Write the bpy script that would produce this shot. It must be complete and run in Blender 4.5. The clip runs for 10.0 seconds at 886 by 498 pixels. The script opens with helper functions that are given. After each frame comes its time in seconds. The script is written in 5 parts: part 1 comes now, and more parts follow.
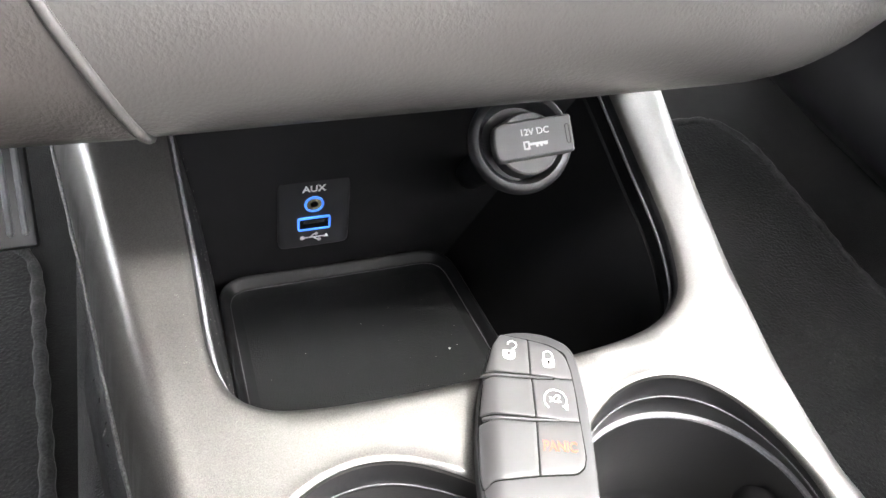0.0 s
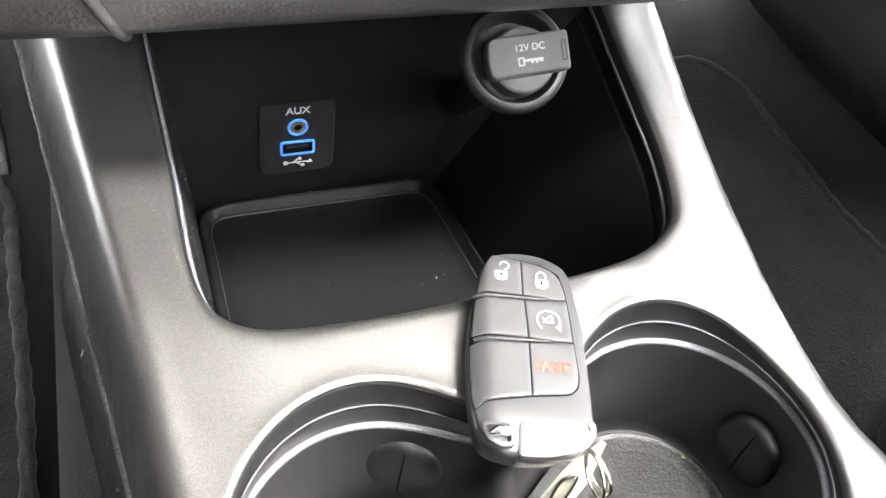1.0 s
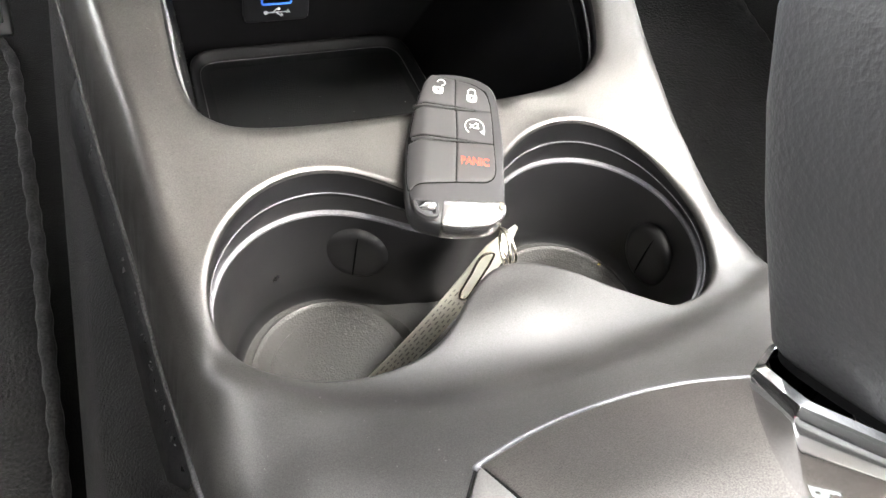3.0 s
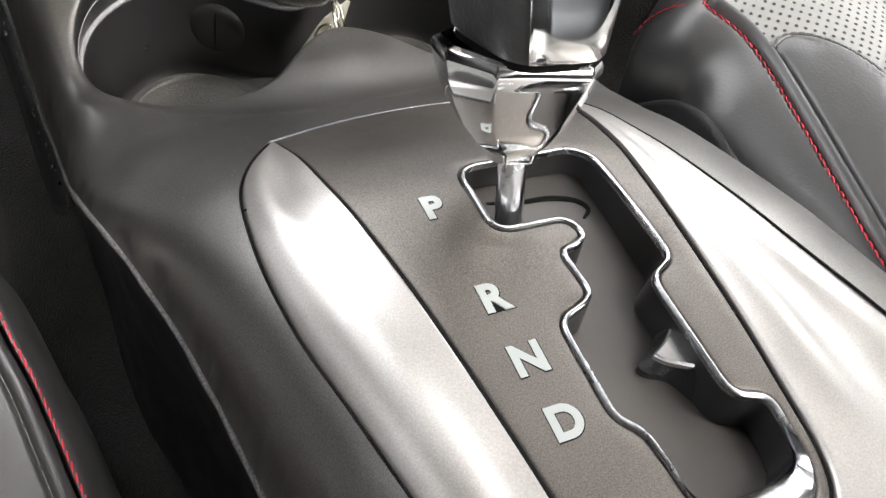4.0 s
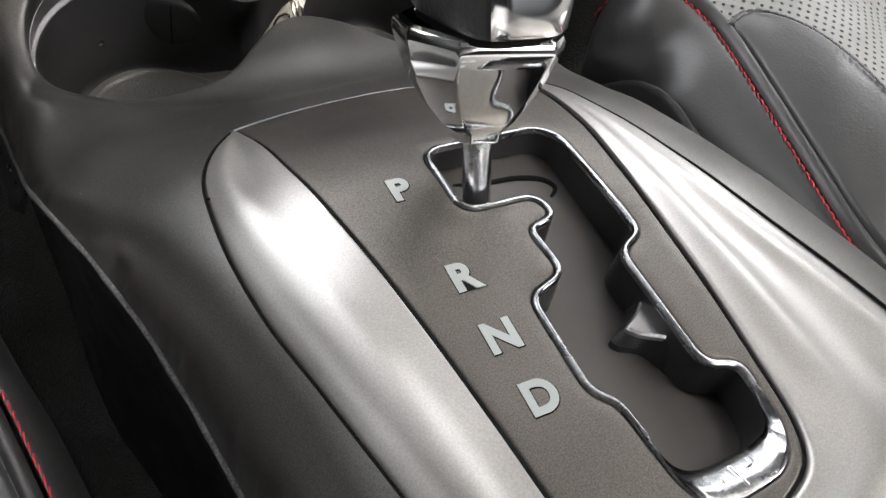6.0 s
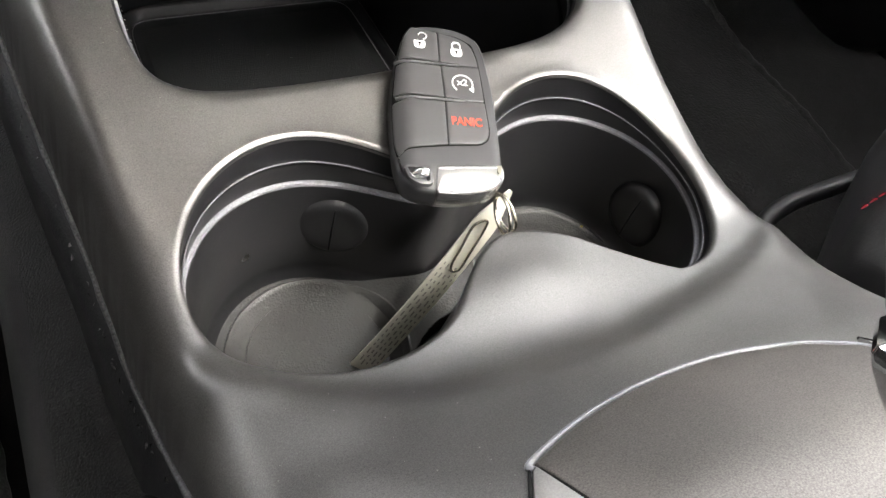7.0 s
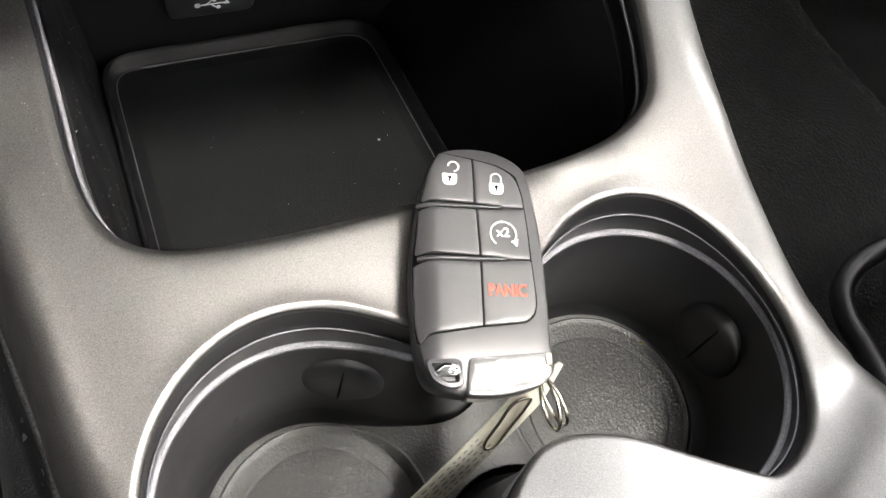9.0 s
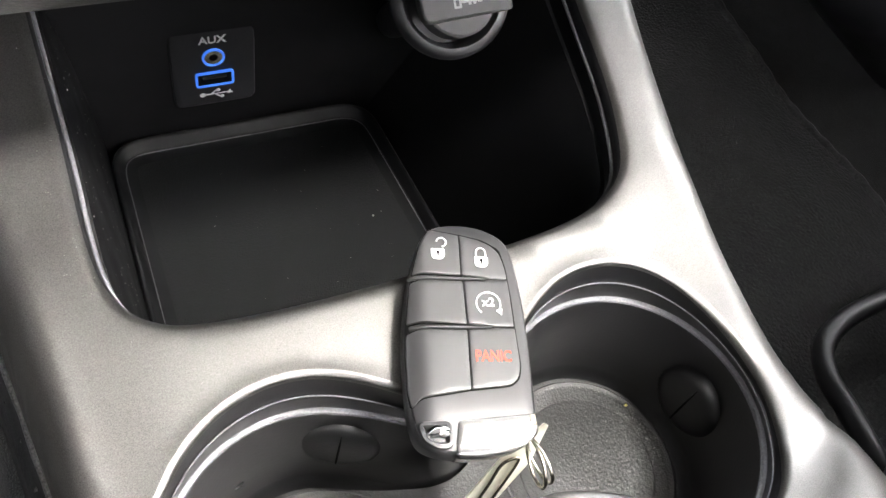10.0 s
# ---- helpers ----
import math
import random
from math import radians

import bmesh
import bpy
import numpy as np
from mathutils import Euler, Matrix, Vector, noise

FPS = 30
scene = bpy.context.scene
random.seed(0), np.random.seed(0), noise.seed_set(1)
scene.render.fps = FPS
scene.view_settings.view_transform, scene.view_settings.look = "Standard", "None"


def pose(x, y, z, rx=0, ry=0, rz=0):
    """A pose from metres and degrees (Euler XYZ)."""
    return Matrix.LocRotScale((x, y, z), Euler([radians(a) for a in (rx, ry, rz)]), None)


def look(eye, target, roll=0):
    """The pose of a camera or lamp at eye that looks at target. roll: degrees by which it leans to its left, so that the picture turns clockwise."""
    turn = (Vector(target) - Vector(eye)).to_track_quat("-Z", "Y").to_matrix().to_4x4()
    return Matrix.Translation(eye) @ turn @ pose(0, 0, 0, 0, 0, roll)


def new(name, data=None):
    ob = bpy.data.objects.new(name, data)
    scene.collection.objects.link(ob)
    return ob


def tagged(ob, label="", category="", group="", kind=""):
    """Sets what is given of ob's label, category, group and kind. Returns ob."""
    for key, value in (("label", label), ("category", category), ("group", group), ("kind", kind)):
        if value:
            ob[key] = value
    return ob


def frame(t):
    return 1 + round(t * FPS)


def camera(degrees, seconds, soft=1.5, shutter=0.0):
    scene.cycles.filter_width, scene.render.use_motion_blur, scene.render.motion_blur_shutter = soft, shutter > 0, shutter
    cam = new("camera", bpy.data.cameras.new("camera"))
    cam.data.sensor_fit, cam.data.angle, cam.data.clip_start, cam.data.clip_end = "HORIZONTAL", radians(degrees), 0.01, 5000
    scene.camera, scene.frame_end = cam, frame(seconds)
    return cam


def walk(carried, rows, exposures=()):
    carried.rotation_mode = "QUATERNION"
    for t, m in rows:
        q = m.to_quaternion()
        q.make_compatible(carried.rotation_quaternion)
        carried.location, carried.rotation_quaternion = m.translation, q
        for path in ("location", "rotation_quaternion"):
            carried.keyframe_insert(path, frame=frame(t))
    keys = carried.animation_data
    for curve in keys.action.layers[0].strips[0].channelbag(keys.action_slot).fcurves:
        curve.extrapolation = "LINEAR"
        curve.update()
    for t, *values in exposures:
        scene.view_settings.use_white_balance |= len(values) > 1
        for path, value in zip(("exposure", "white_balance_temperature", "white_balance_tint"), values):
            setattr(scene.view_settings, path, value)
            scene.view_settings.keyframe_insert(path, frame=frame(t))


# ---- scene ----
cam = camera(58.8, 10.0)
# seconds, eye (m), turn (degrees)
PATH = [
    (0.0, -0.1061, 0.0332, 0.5470, 58.80, -2.44, -19.84),
    (0.5, -0.1072, 0.0348, 0.5373, 56.21, -3.15, -20.43),
    (1.0, -0.1078, 0.0367, 0.5336, 54.98, -3.72, -20.69),
    (1.5, -0.1096, 0.0370, 0.5347, 53.93, -4.11, -21.05),
    (2.0, -0.1100, 0.0366, 0.5335, 53.21, -4.49, -20.88),
    (2.2, -0.1098, 0.0367, 0.5333, 52.87, -4.60, -20.83),
    (3.3, -0.1117, -0.0649, 0.5412, 45.36, -5.06, -19.76),
    (3.5, -0.1076, -0.0807, 0.5399, 43.45, -6.17, -20.34),
    (3.7, -0.1053, -0.0996, 0.5496, 41.30, -6.91, -21.35),
    (4.0, -0.0993, -0.1241, 0.5571, 39.10, -8.37, -22.63),
    (4.5, -0.0963, -0.1362, 0.5650, 37.19, -9.59, -23.97),
    (5.0, -0.0950, -0.1365, 0.5625, 36.96, -9.77, -24.66),
    (5.2, -0.0955, -0.1362, 0.5622, 37.21, -9.71, -25.03),
    (6.3, -0.1061, -0.1107, 0.5473, 41.11, -8.19, -26.26),
    (6.5, -0.1143, -0.0886, 0.5415, 42.88, -7.50, -26.61),
    (6.9, -0.1233, -0.0260, 0.5239, 46.10, -5.20, -26.19),
    (7.0, -0.1265, -0.0048, 0.5232, 45.95, -6.90, -25.92),
    (7.2, -0.1175, 0.0268, 0.5208, 47.75, -5.48, -25.86),
    (7.5, -0.1027, 0.0618, 0.5298, 45.60, -6.68, -25.01),
    (8.0, -0.0872, 0.0818, 0.5374, 42.18, -6.33, -23.94),
    (8.5, -0.0860, 0.0817, 0.5345, 40.84, -6.09, -23.58),
    (9.0, -0.0869, 0.0813, 0.5347, 40.40, -5.77, -23.54),
    (9.5, -0.0834, 0.0809, 0.5407, 41.31, -5.56, -24.05),
    (10.0, -0.0907, 0.0705, 0.5488, 45.46, -5.22, -24.49),
]
walk(cam, [(t, pose(x, y, z, a, b, c)) for t, x, y, z, a, b, c in PATH],
     exposures=[(t, s, k, 10) for t, s, k in ((0.0, 5.92, 6660), (2.2, 5.92, 6660), (3.3, 5.2, 6950), (3.5, 5.0, 6950), (3.7, 4.6, 6950), (4.0, 4.27, 6950), (4.5, 3.72, 6950), (5.2, 3.66, 6950), (6.3, 3.68, 6850), (6.5, 3.75, 6850), (6.9, 4.75, 6850), (7.2, 4.88, 6850), (7.5, 4.86, 6850), (9.2, 4.86, 6850), (10.0, 5.1, 6720))])

# ---- daylight ----
world = bpy.data.worlds.new("world")
scene.world = world
world.use_nodes = True
wn = world.node_tree
sky = wn.nodes.new("ShaderNodeTexSky")
sky.sky_type, sky.sun_disc = "NISHITA", False
sky.sun_elevation, sky.sun_rotation = radians(49), radians(142)
sky.air_density, sky.dust_density = 1.0, 4.0
grey = wn.nodes.new("ShaderNodeHueSaturation")  # thin overcast
grey.inputs["Saturation"].default_value = 0.2
wn.links.new(sky.outputs[0], grey.inputs["Color"])
wn.links.new(grey.outputs[0], wn.nodes["Background"].inputs[0])
wn.nodes["Background"].inputs[1].default_value = 0.15
sun = new("sun", bpy.data.lights.new("sun", "SUN"))
sun.data.energy, sun.data.angle, sun.data.color = 0.5, radians(30), (1.0, 0.97, 0.93)
sun.matrix_world = look((1.15, -1.45, 2.2), (0, 0, 0))


# ---- materials ----
def material(name, colour, rough, metal=0.0, grain=0.0, grain_size=0.001, bump=0.0, bump_size=0.001, tint=0.12,
             cells=False, sheen=0.0, coat=0.0, wear=0.15, spec=0.5):
    m = bpy.data.materials.new(name)
    m.use_nodes = True
    nt = m.node_tree
    b = nt.nodes["Principled BSDF"]
    b.inputs["Metallic"].default_value = metal
    b.inputs["Specular IOR Level"].default_value = spec
    b.inputs["Coat Weight"].default_value = coat
    b.inputs["Coat Roughness"].default_value = 0.25
    b.inputs["Sheen Weight"].default_value = sheen
    co = nt.nodes.new("ShaderNodeTexCoord")

    def tex(kind, size, detail=3.0):
        n = nt.nodes.new(kind)
        n.inputs["Scale"].default_value = 1.0 / size
        if "Detail" in n.inputs:
            n.inputs["Detail"].default_value = detail
        nt.links.new(co.outputs["Object"], n.inputs["Vector"])
        return n

    def ramp(source, low, high):
        r = nt.nodes.new("ShaderNodeMapRange")
        r.inputs["To Min"].default_value, r.inputs["To Max"].default_value = low, high
        r.inputs["From Min"].default_value, r.inputs["From Max"].default_value = 0.25, 0.75
        nt.links.new(source, r.inputs["Value"])
        return r.outputs[0]

    big = tex("ShaderNodeTexNoise", 0.05)
    fine = tex("ShaderNodeTexNoise", grain_size, 1.0)
    mul = nt.nodes.new("ShaderNodeMath")
    mul.operation = "MULTIPLY"
    nt.links.new(ramp(big.outputs["Fac"], 1 - tint, 1 + tint), mul.inputs[0])
    nt.links.new(ramp(fine.outputs["Fac"], 1 - grain, 1 + grain), mul.inputs[1])
    col = nt.nodes.new("ShaderNodeVectorMath")
    col.operation = "SCALE"
    col.inputs[0].default_value = colour
    nt.links.new(mul.outputs[0], col.inputs["Scale"])
    nt.links.new(col.outputs[0], b.inputs["Base Color"])
    worn = tex("ShaderNodeTexNoise", 0.018, 5.0)
    nt.links.new(ramp(worn.outputs["Fac"], max(0.02, rough * (1 - wear)), min(1.0, rough * (1 + wear))), b.inputs["Roughness"])
    if bump:
        rel = tex("ShaderNodeTexVoronoi" if cells else "ShaderNodeTexNoise", bump_size, 2.0)
        bp = nt.nodes.new("ShaderNodeBump")
        bp.inputs["Strength"].default_value = 1.0
        bp.inputs["Distance"].default_value = bump
        nt.links.new(rel.outputs[0], bp.inputs["Height"])
        nt.links.new(bp.outputs[0], b.inputs["Normal"])
    return m


def glowing(name, colour, strength):
    m = bpy.data.materials.new(name)
    m.use_nodes = True
    b = m.node_tree.nodes["Principled BSDF"]
    b.inputs["Base Color"].default_value = (*colour, 1)
    b.inputs["Emission Color"].default_value = (*colour, 1)
    b.inputs["Emission Strength"].default_value = strength
    return m


def perforated(name, colour, pitch):
    """Leather with rows of small round holes."""
    m = material(name, colour, 0.5, bump=0.0)
    nt = m.node_tree
    b = nt.nodes["Principled BSDF"]
    co = nt.nodes.new("ShaderNodeTexCoord")
    mp = nt.nodes.new("ShaderNodeMapping")
    mp.inputs["Scale"].default_value = (1 / pitch, 1 / pitch, 0)
    mp.inputs["Rotation"].default_value = (0, 0, radians(45))
    nt.links.new(co.outputs["Object"], mp.inputs["Vector"])
    vo = nt.nodes.new("ShaderNodeTexVoronoi")
    vo.voronoi_dimensions = "2D"
    vo.inputs["Scale"].default_value = 1.0
    vo.inputs["Randomness"].default_value = 0.0
    nt.links.new(mp.outputs[0], vo.inputs["Vector"])
    st = nt.nodes.new("ShaderNodeMapRange")
    st.inputs["From Min"].default_value, st.inputs["From Max"].default_value = 0.14, 0.24
    nt.links.new(vo.outputs["Distance"], st.inputs["Value"])
    old = b.inputs["Base Color"].links[0].from_socket
    sc = nt.nodes.new("ShaderNodeVectorMath")
    sc.operation = "SCALE"
    nt.links.new(old, sc.inputs[0])
    nt.links.new(ramp_out(nt, st.outputs[0], 0.06, 1.0), sc.inputs["Scale"])
    nt.links.new(sc.outputs[0], b.inputs["Base Color"])
    bp = nt.nodes.new("ShaderNodeBump")
    bp.inputs["Distance"].default_value = 0.0006
    nt.links.new(st.outputs[0], bp.inputs["Height"])
    nt.links.new(bp.outputs[0], b.inputs["Normal"])
    return m


def ramp_out(nt, source, low, high):
    r = nt.nodes.new("ShaderNodeMapRange")
    r.inputs["To Min"].default_value, r.inputs["To Max"].default_value = low, high
    nt.links.new(source, r.inputs["Value"])
    return r.outputs[0]


M_SHELL = material("satin_grey_paint", (0.205, 0.200, 0.193), 0.39, metal=0.92, grain=0.28, grain_size=0.00035, bump=0.000012, bump_size=0.0005)
M_PLATE = material("bronze_grey_paint", (0.115, 0.106, 0.098), 0.42, metal=0.7, grain=0.35, grain_size=0.0004, bump=0.00002, bump_size=0.0004)
M_SLIDE = material("dark_slide_plastic", (0.068, 0.064, 0.061), 0.50, metal=0.35, tint=0.15, bump=0.00002, bump_size=0.0006)
M_SILVER = material("silver_paint", (0.43, 0.42, 0.405), 0.38, metal=0.84, grain=0.12, grain_size=0.0005, tint=0.04)
M_BLACK = material("black_plastic", (0.014, 0.014, 0.016), 0.42, bump=0.00005, bump_size=0.0009)
M_BLACKSOFT = material("soft_black_plastic", (0.010, 0.0105, 0.012), 0.55, bump=0.0001, bump_size=0.0012, cells=True)
M_LINER = material("liner_black", (0.015, 0.015, 0.0163), 0.32, bump=0.00004, bump_size=0.001)
M_GRIPCAP = material("grip_rubber", (0.016, 0.016, 0.017), 0.42, bump=0.00005, bump_size=0.0012)
# pale grey that puts the cup liner's edge highlight into the colour
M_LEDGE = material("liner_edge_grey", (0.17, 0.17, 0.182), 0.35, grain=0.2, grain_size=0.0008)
M_CHROME = material("chrome", (0.86, 0.87, 0.88), 0.07, metal=1.0, tint=0.02, wear=0.5)
M_ROD = material("satin_chrome_rod", (0.80, 0.81, 0.83), 0.24, metal=1.0, tint=0.05, wear=0.3)
M_CHROME_WORN = material("scuffed_chrome", (0.40, 0.41, 0.425), 0.24, metal=1.0, tint=0.15, grain=0.25, grain_size=0.0012, wear=0.7)
M_LEATHER = material("black_leather", (0.026, 0.026, 0.0275), 0.34, bump=0.00004, bump_size=0.0012, cells=True, spec=1.0)
M_GRIP = material("grip_leather", (0.055, 0.055, 0.057), 0.42, bump=0.00012, bump_size=0.0016, cells=True)
M_PERF = perforated("perforated_leather", (0.23, 0.235, 0.23), 0.0039)
M_FOB = material("fob_plastic", (0.036, 0.036, 0.038), 0.38, spec=0.7, bump=0.00003, bump_size=0.0004)
M_FOBKEY = material("fob_rubber", (0.05, 0.05, 0.052), 0.40, spec=0.8, bump=0.00002, bump_size=0.0004)
M_CARPET = material("black_carpet", (0.009, 0.0088, 0.0086), 0.95, grain=0.6, grain_size=0.0011, bump=0.0008, bump_size=0.0012, sheen=0.25)
M_TUNNEL = material("grey_tunnel_carpet", (0.015, 0.015, 0.015), 0.95, grain=0.75, grain_size=0.0009, bump=0.0009, bump_size=0.0011, sheen=0.2)
M_MAT = material("mat_carpet", (0.017, 0.0172, 0.0175), 0.95, grain=0.5, grain_size=0.002, bump=0.0016, bump_size=0.0026, sheen=0.2)
M_BINDING = material("binding_thread", (0.035, 0.035, 0.035), 0.9, grain=0.6, grain_size=0.002, bump=0.0006, bump_size=0.0016, sheen=0.3)
M_DASH = material("dash_vinyl", (0.050, 0.048, 0.047), 0.4, metal=0.2, bump=0.00008, bump_size=0.0013, cells=True)
M_DASHTRIM = material("dash_side_vinyl", (0.030, 0.027, 0.0255), 0.45, bump=0.00012, bump_size=0.0014, cells=True)
M_RED = material("red_thread", (0.42, 0.018, 0.035), 0.6)
M_GREYTHREAD = material("grey_thread", (0.16, 0.16, 0.16), 0.7)
M_WHITE = material("white_print", (0.78, 0.79, 0.79), 0.5, tint=0.03)
M_LETTER = material("letter_inlay", (0.3, 0.325, 0.325), 0.35, tint=0.03)
M_REDPRINT = material("red_print", (0.75, 0.1, 0.06), 0.5, tint=0.03)
M_GREYCAP = material("cap_grey_plastic", (0.06, 0.06, 0.063), 0.5, bump=0.00004, bump_size=0.0006)
M_CAPPRINT = material("cap_print", (0.42, 0.42, 0.43), 0.6, tint=0.03)
M_BLUE = glowing("blue_light", (0.06, 0.24, 1.0), 0.018)
M_CAP = material("satin_silver_cap", (0.46, 0.46, 0.46), 0.25, metal=0.9, grain=0.06, tint=0.05)
M_PRINT = material("grey_print", (0.28, 0.27, 0.24), 0.6)
M_TAG = material("clear_tag", (0.7, 0.69, 0.62), 0.25, tint=0.1)
tag_nt = M_TAG.node_tree
tag_back = tag_nt.nodes.new("ShaderNodeBsdfTranslucent")
tag_back.inputs["Color"].default_value = (0.78, 0.76, 0.68, 1)
tag_mix = tag_nt.nodes.new("ShaderNodeMixShader")
tag_mix.inputs[0].default_value = 0.45
tag_nt.links.new(tag_nt.nodes["Principled BSDF"].outputs[0], tag_mix.inputs[1])
tag_nt.links.new(tag_back.outputs[0], tag_mix.inputs[2])
tag_nt.links.new(tag_mix.outputs[0], tag_nt.nodes["Material Output"].inputs["Surface"])
M_STEEL = material("ring_steel", (0.72, 0.68, 0.58), 0.2, metal=1.0)
M_HEADLINER = material("headliner_cloth", (0.62, 0.6, 0.57), 0.95, bump=0.0006, bump_size=0.003)
M_TRIMGREY = material("cabin_trim", (0.018, 0.018, 0.018), 0.7, bump=0.0002, bump_size=0.002)
M_GROUND = material("asphalt", (0.06, 0.06, 0.062), 0.95, grain=0.4, grain_size=0.02, bump=0.004, bump_size=0.02)
M_CRUMB = material("crumb_pale", (0.5, 0.5, 0.46), 0.8)
M_CRUMBY = material("crumb_yellow", (0.5, 0.42, 0.12), 0.8)
M_BIN = material("bin_black", (0.0065, 0.0066, 0.0074), 0.5, bump=0.00003, bump_size=0.001, spec=0.2)
M_TRAY = material("tray_rubber", (0.0085, 0.0090, 0.0094), 0.5, bump=0.00014, bump_size=0.0009, cells=True, spec=0.22)
M_RIM = material("tray_rim_highlight", (0.09, 0.09, 0.095), 0.36, spec=0.6)
M_CUP = material("cup_grey_rubber", (0.052, 0.052, 0.051), 0.38, bump=0.00014, bump_size=0.0011, cells=True)
M_BEAD = material("worn_edge_plastic", (0.11, 0.11, 0.11), 0.5, grain=0.7, grain_size=0.0008, bump=0.0002, bump_size=0.0012)
M_VOID = material("matt_black", (0.006, 0.006, 0.007), 0.9)
M_TAR = material("dark_gap", (0.005, 0.005, 0.005), 0.8, spec=0.1)


# ---- shape helpers ----
def link(name, verts, faces, mat, parent=None, label="", smooth=40, matrix=None):
    me = bpy.data.meshes.new(name)
    me.from_pydata([tuple(map(float, v)) for v in verts], [], [tuple(map(int, f)) for f in faces])
    bm = bmesh.new()
    bm.from_mesh(me)
    bmesh.ops.remove_doubles(bm, verts=bm.verts, dist=1e-6)
    bmesh.ops.recalc_face_normals(bm, faces=bm.faces)
    bm.to_mesh(me)
    bm.free()
    return finish(name, me, mat, parent, label, smooth, matrix)


def finish(name, me, mat, parent=None, label="", smooth=40, matrix=None):
    if smooth:
        me.shade_smooth()
        me.set_sharp_from_angle(angle=radians(smooth))
    me.materials.append(mat)
    ob = new(name, me)
    if parent is not None:
        ob.parent = parent
    if matrix is not None:
        ob.matrix_basis = matrix
    if label:
        ob["label"] = label
    return ob


def part(name, bm, mat, parent, label="", smooth=40, matrix=None):
    me = bpy.data.meshes.new(name)
    bm.to_mesh(me)
    bm.free()
    return finish(name, me, mat, parent, label, smooth, matrix)


def thing(name, label, category, at=(0, 0, 0), group="", kind=""):
    ob = new(name)
    ob.empty_display_size = 0.02
    ob.matrix_basis = Matrix.Translation(at) if not isinstance(at, Matrix) else at
    return tagged(ob, label, category, group, kind)


def loft(rings, closed=True, cap0=False, cap1=False):
    n = len(rings[0])
    verts = [tuple(p) for r in rings for p in r]
    faces = []
    for i in range(len(rings) - 1):
        for j in range(n if closed else n - 1):
            a, b = i * n + j, i * n + (j + 1) % n
            faces.append((a, b, b + n, a + n))
    if cap0:
        faces.append(tuple(range(n - 1, -1, -1)))
    if cap1:
        faces.append(tuple((len(rings) - 1) * n + j for j in range(n)))
    return verts, faces


def box_bm(sx, sy, sz, bevel=0.0, segments=2, at=(0, 0, 0)):
    bm = bmesh.new()
    bmesh.ops.create_cube(bm, size=1.0)
    bmesh.ops.scale(bm, vec=(sx, sy, sz), verts=bm.verts)
    if bevel:
        bmesh.ops.bevel(bm, geom=list(bm.edges), offset=bevel, segments=segments, profile=0.5, affect="EDGES", clamp_overlap=True)
    bmesh.ops.translate(bm, vec=at, verts=bm.verts)
    return bm


def tube(points, radius, sides=12, closed=False):
    """A round bar along points; radius may be a list."""
    pts = [Vector(p) for p in points]
    n = len(pts)
    rings, up = [], None
    for i, p in enumerate(pts):
        if closed:
            d = (pts[(i + 1) % n] - pts[i - 1]).normalized()
        else:
            d = (pts[min(i + 1, n - 1)] - pts[max(i - 1, 0)]).normalized()
        if up is None:
            up = d.orthogonal().normalized()
        up = (up - d * up.dot(d)).normalized()
        side = d.cross(up)
        r = radius[i] if isinstance(radius, (list, tuple)) else radius
        rings.append([p + (up * math.cos(a) + side * math.sin(a)) * r for a in np.linspace(0, 2 * math.pi, sides, endpoint=False)])
    if closed:
        rings.append(rings[0])
    return loft(rings, True, not closed, not closed)


def spline(points, per=8, closed=False):
    """Catmull-Rom through points."""
    P = [np.array(p, float) for p in points]
    n = len(P)
    out = []
    for i in range(n if closed else n - 1):
        p0, p1, p2, p3 = (P[(i + k) % n] if closed else P[min(max(i + k, 0), n - 1)] for k in (-1, 0, 1, 2))
        for s in np.linspace(0, 1, per, endpoint=False):
            out.append(0.5 * (2 * p1 + (p2 - p0) * s + (2 * p0 - 5 * p1 + 4 * p2 - p3) * s ** 2 + (3 * p1 - p0 - 3 * p2 + p3) * s ** 3))
    if not closed:
        out.append(P[-1])
    return np.array(out)


def even(loop, step, closed=True, count=0):
    """The same line with points at even steps."""
    L = np.array(loop, float)
    if closed:
        L = np.vstack([L, L[:1]])
    d = np.r_[0, np.cumsum(np.linalg.norm(np.diff(L, axis=0), axis=1))]
    n = count or max(4, int(round(d[-1] / step)))
    s = np.linspace(0, d[-1], n, endpoint=not closed)
    return np.stack([np.interp(s, d, L[:, k]) for k in range(L.shape[1])], 1)


def rounded(points, radius, per=5):
    """A polygon with its corners rounded."""
    P = [np.array(p, float) for p in points]
    out = []
    for i in range(len(P)):
        a, b, c = P[i - 1], P[i], P[(i + 1) % len(P)]
        r = radius[i] if isinstance(radius, (list, tuple)) else radius
        u, v = (a - b) / np.linalg.norm(a - b), (c - b) / np.linalg.norm(c - b)
        k = min(r, 0.48 * np.linalg.norm(a - b), 0.48 * np.linalg.norm(c - b))
        for s in np.linspace(0, 1, per):
            out.append((1 - s) ** 2 * (b + u * k) + 2 * s * (1 - s) * b + s ** 2 * (b + v * k))
    return np.array(out)


def inside(poly, x, y):
    x, y = np.asarray(x, float), np.asarray(y, float)
    res = np.zeros(x.shape, bool)
    j = len(poly) - 1
    for i in range(len(poly)):
        xi, yi, xj, yj = *poly[i], *poly[j]
        if yi != yj:
            res ^= ((yi > y) != (yj > y)) & (x < (xj - xi) * (y - yi) / (yj - yi) + xi)
        j = i
    return res


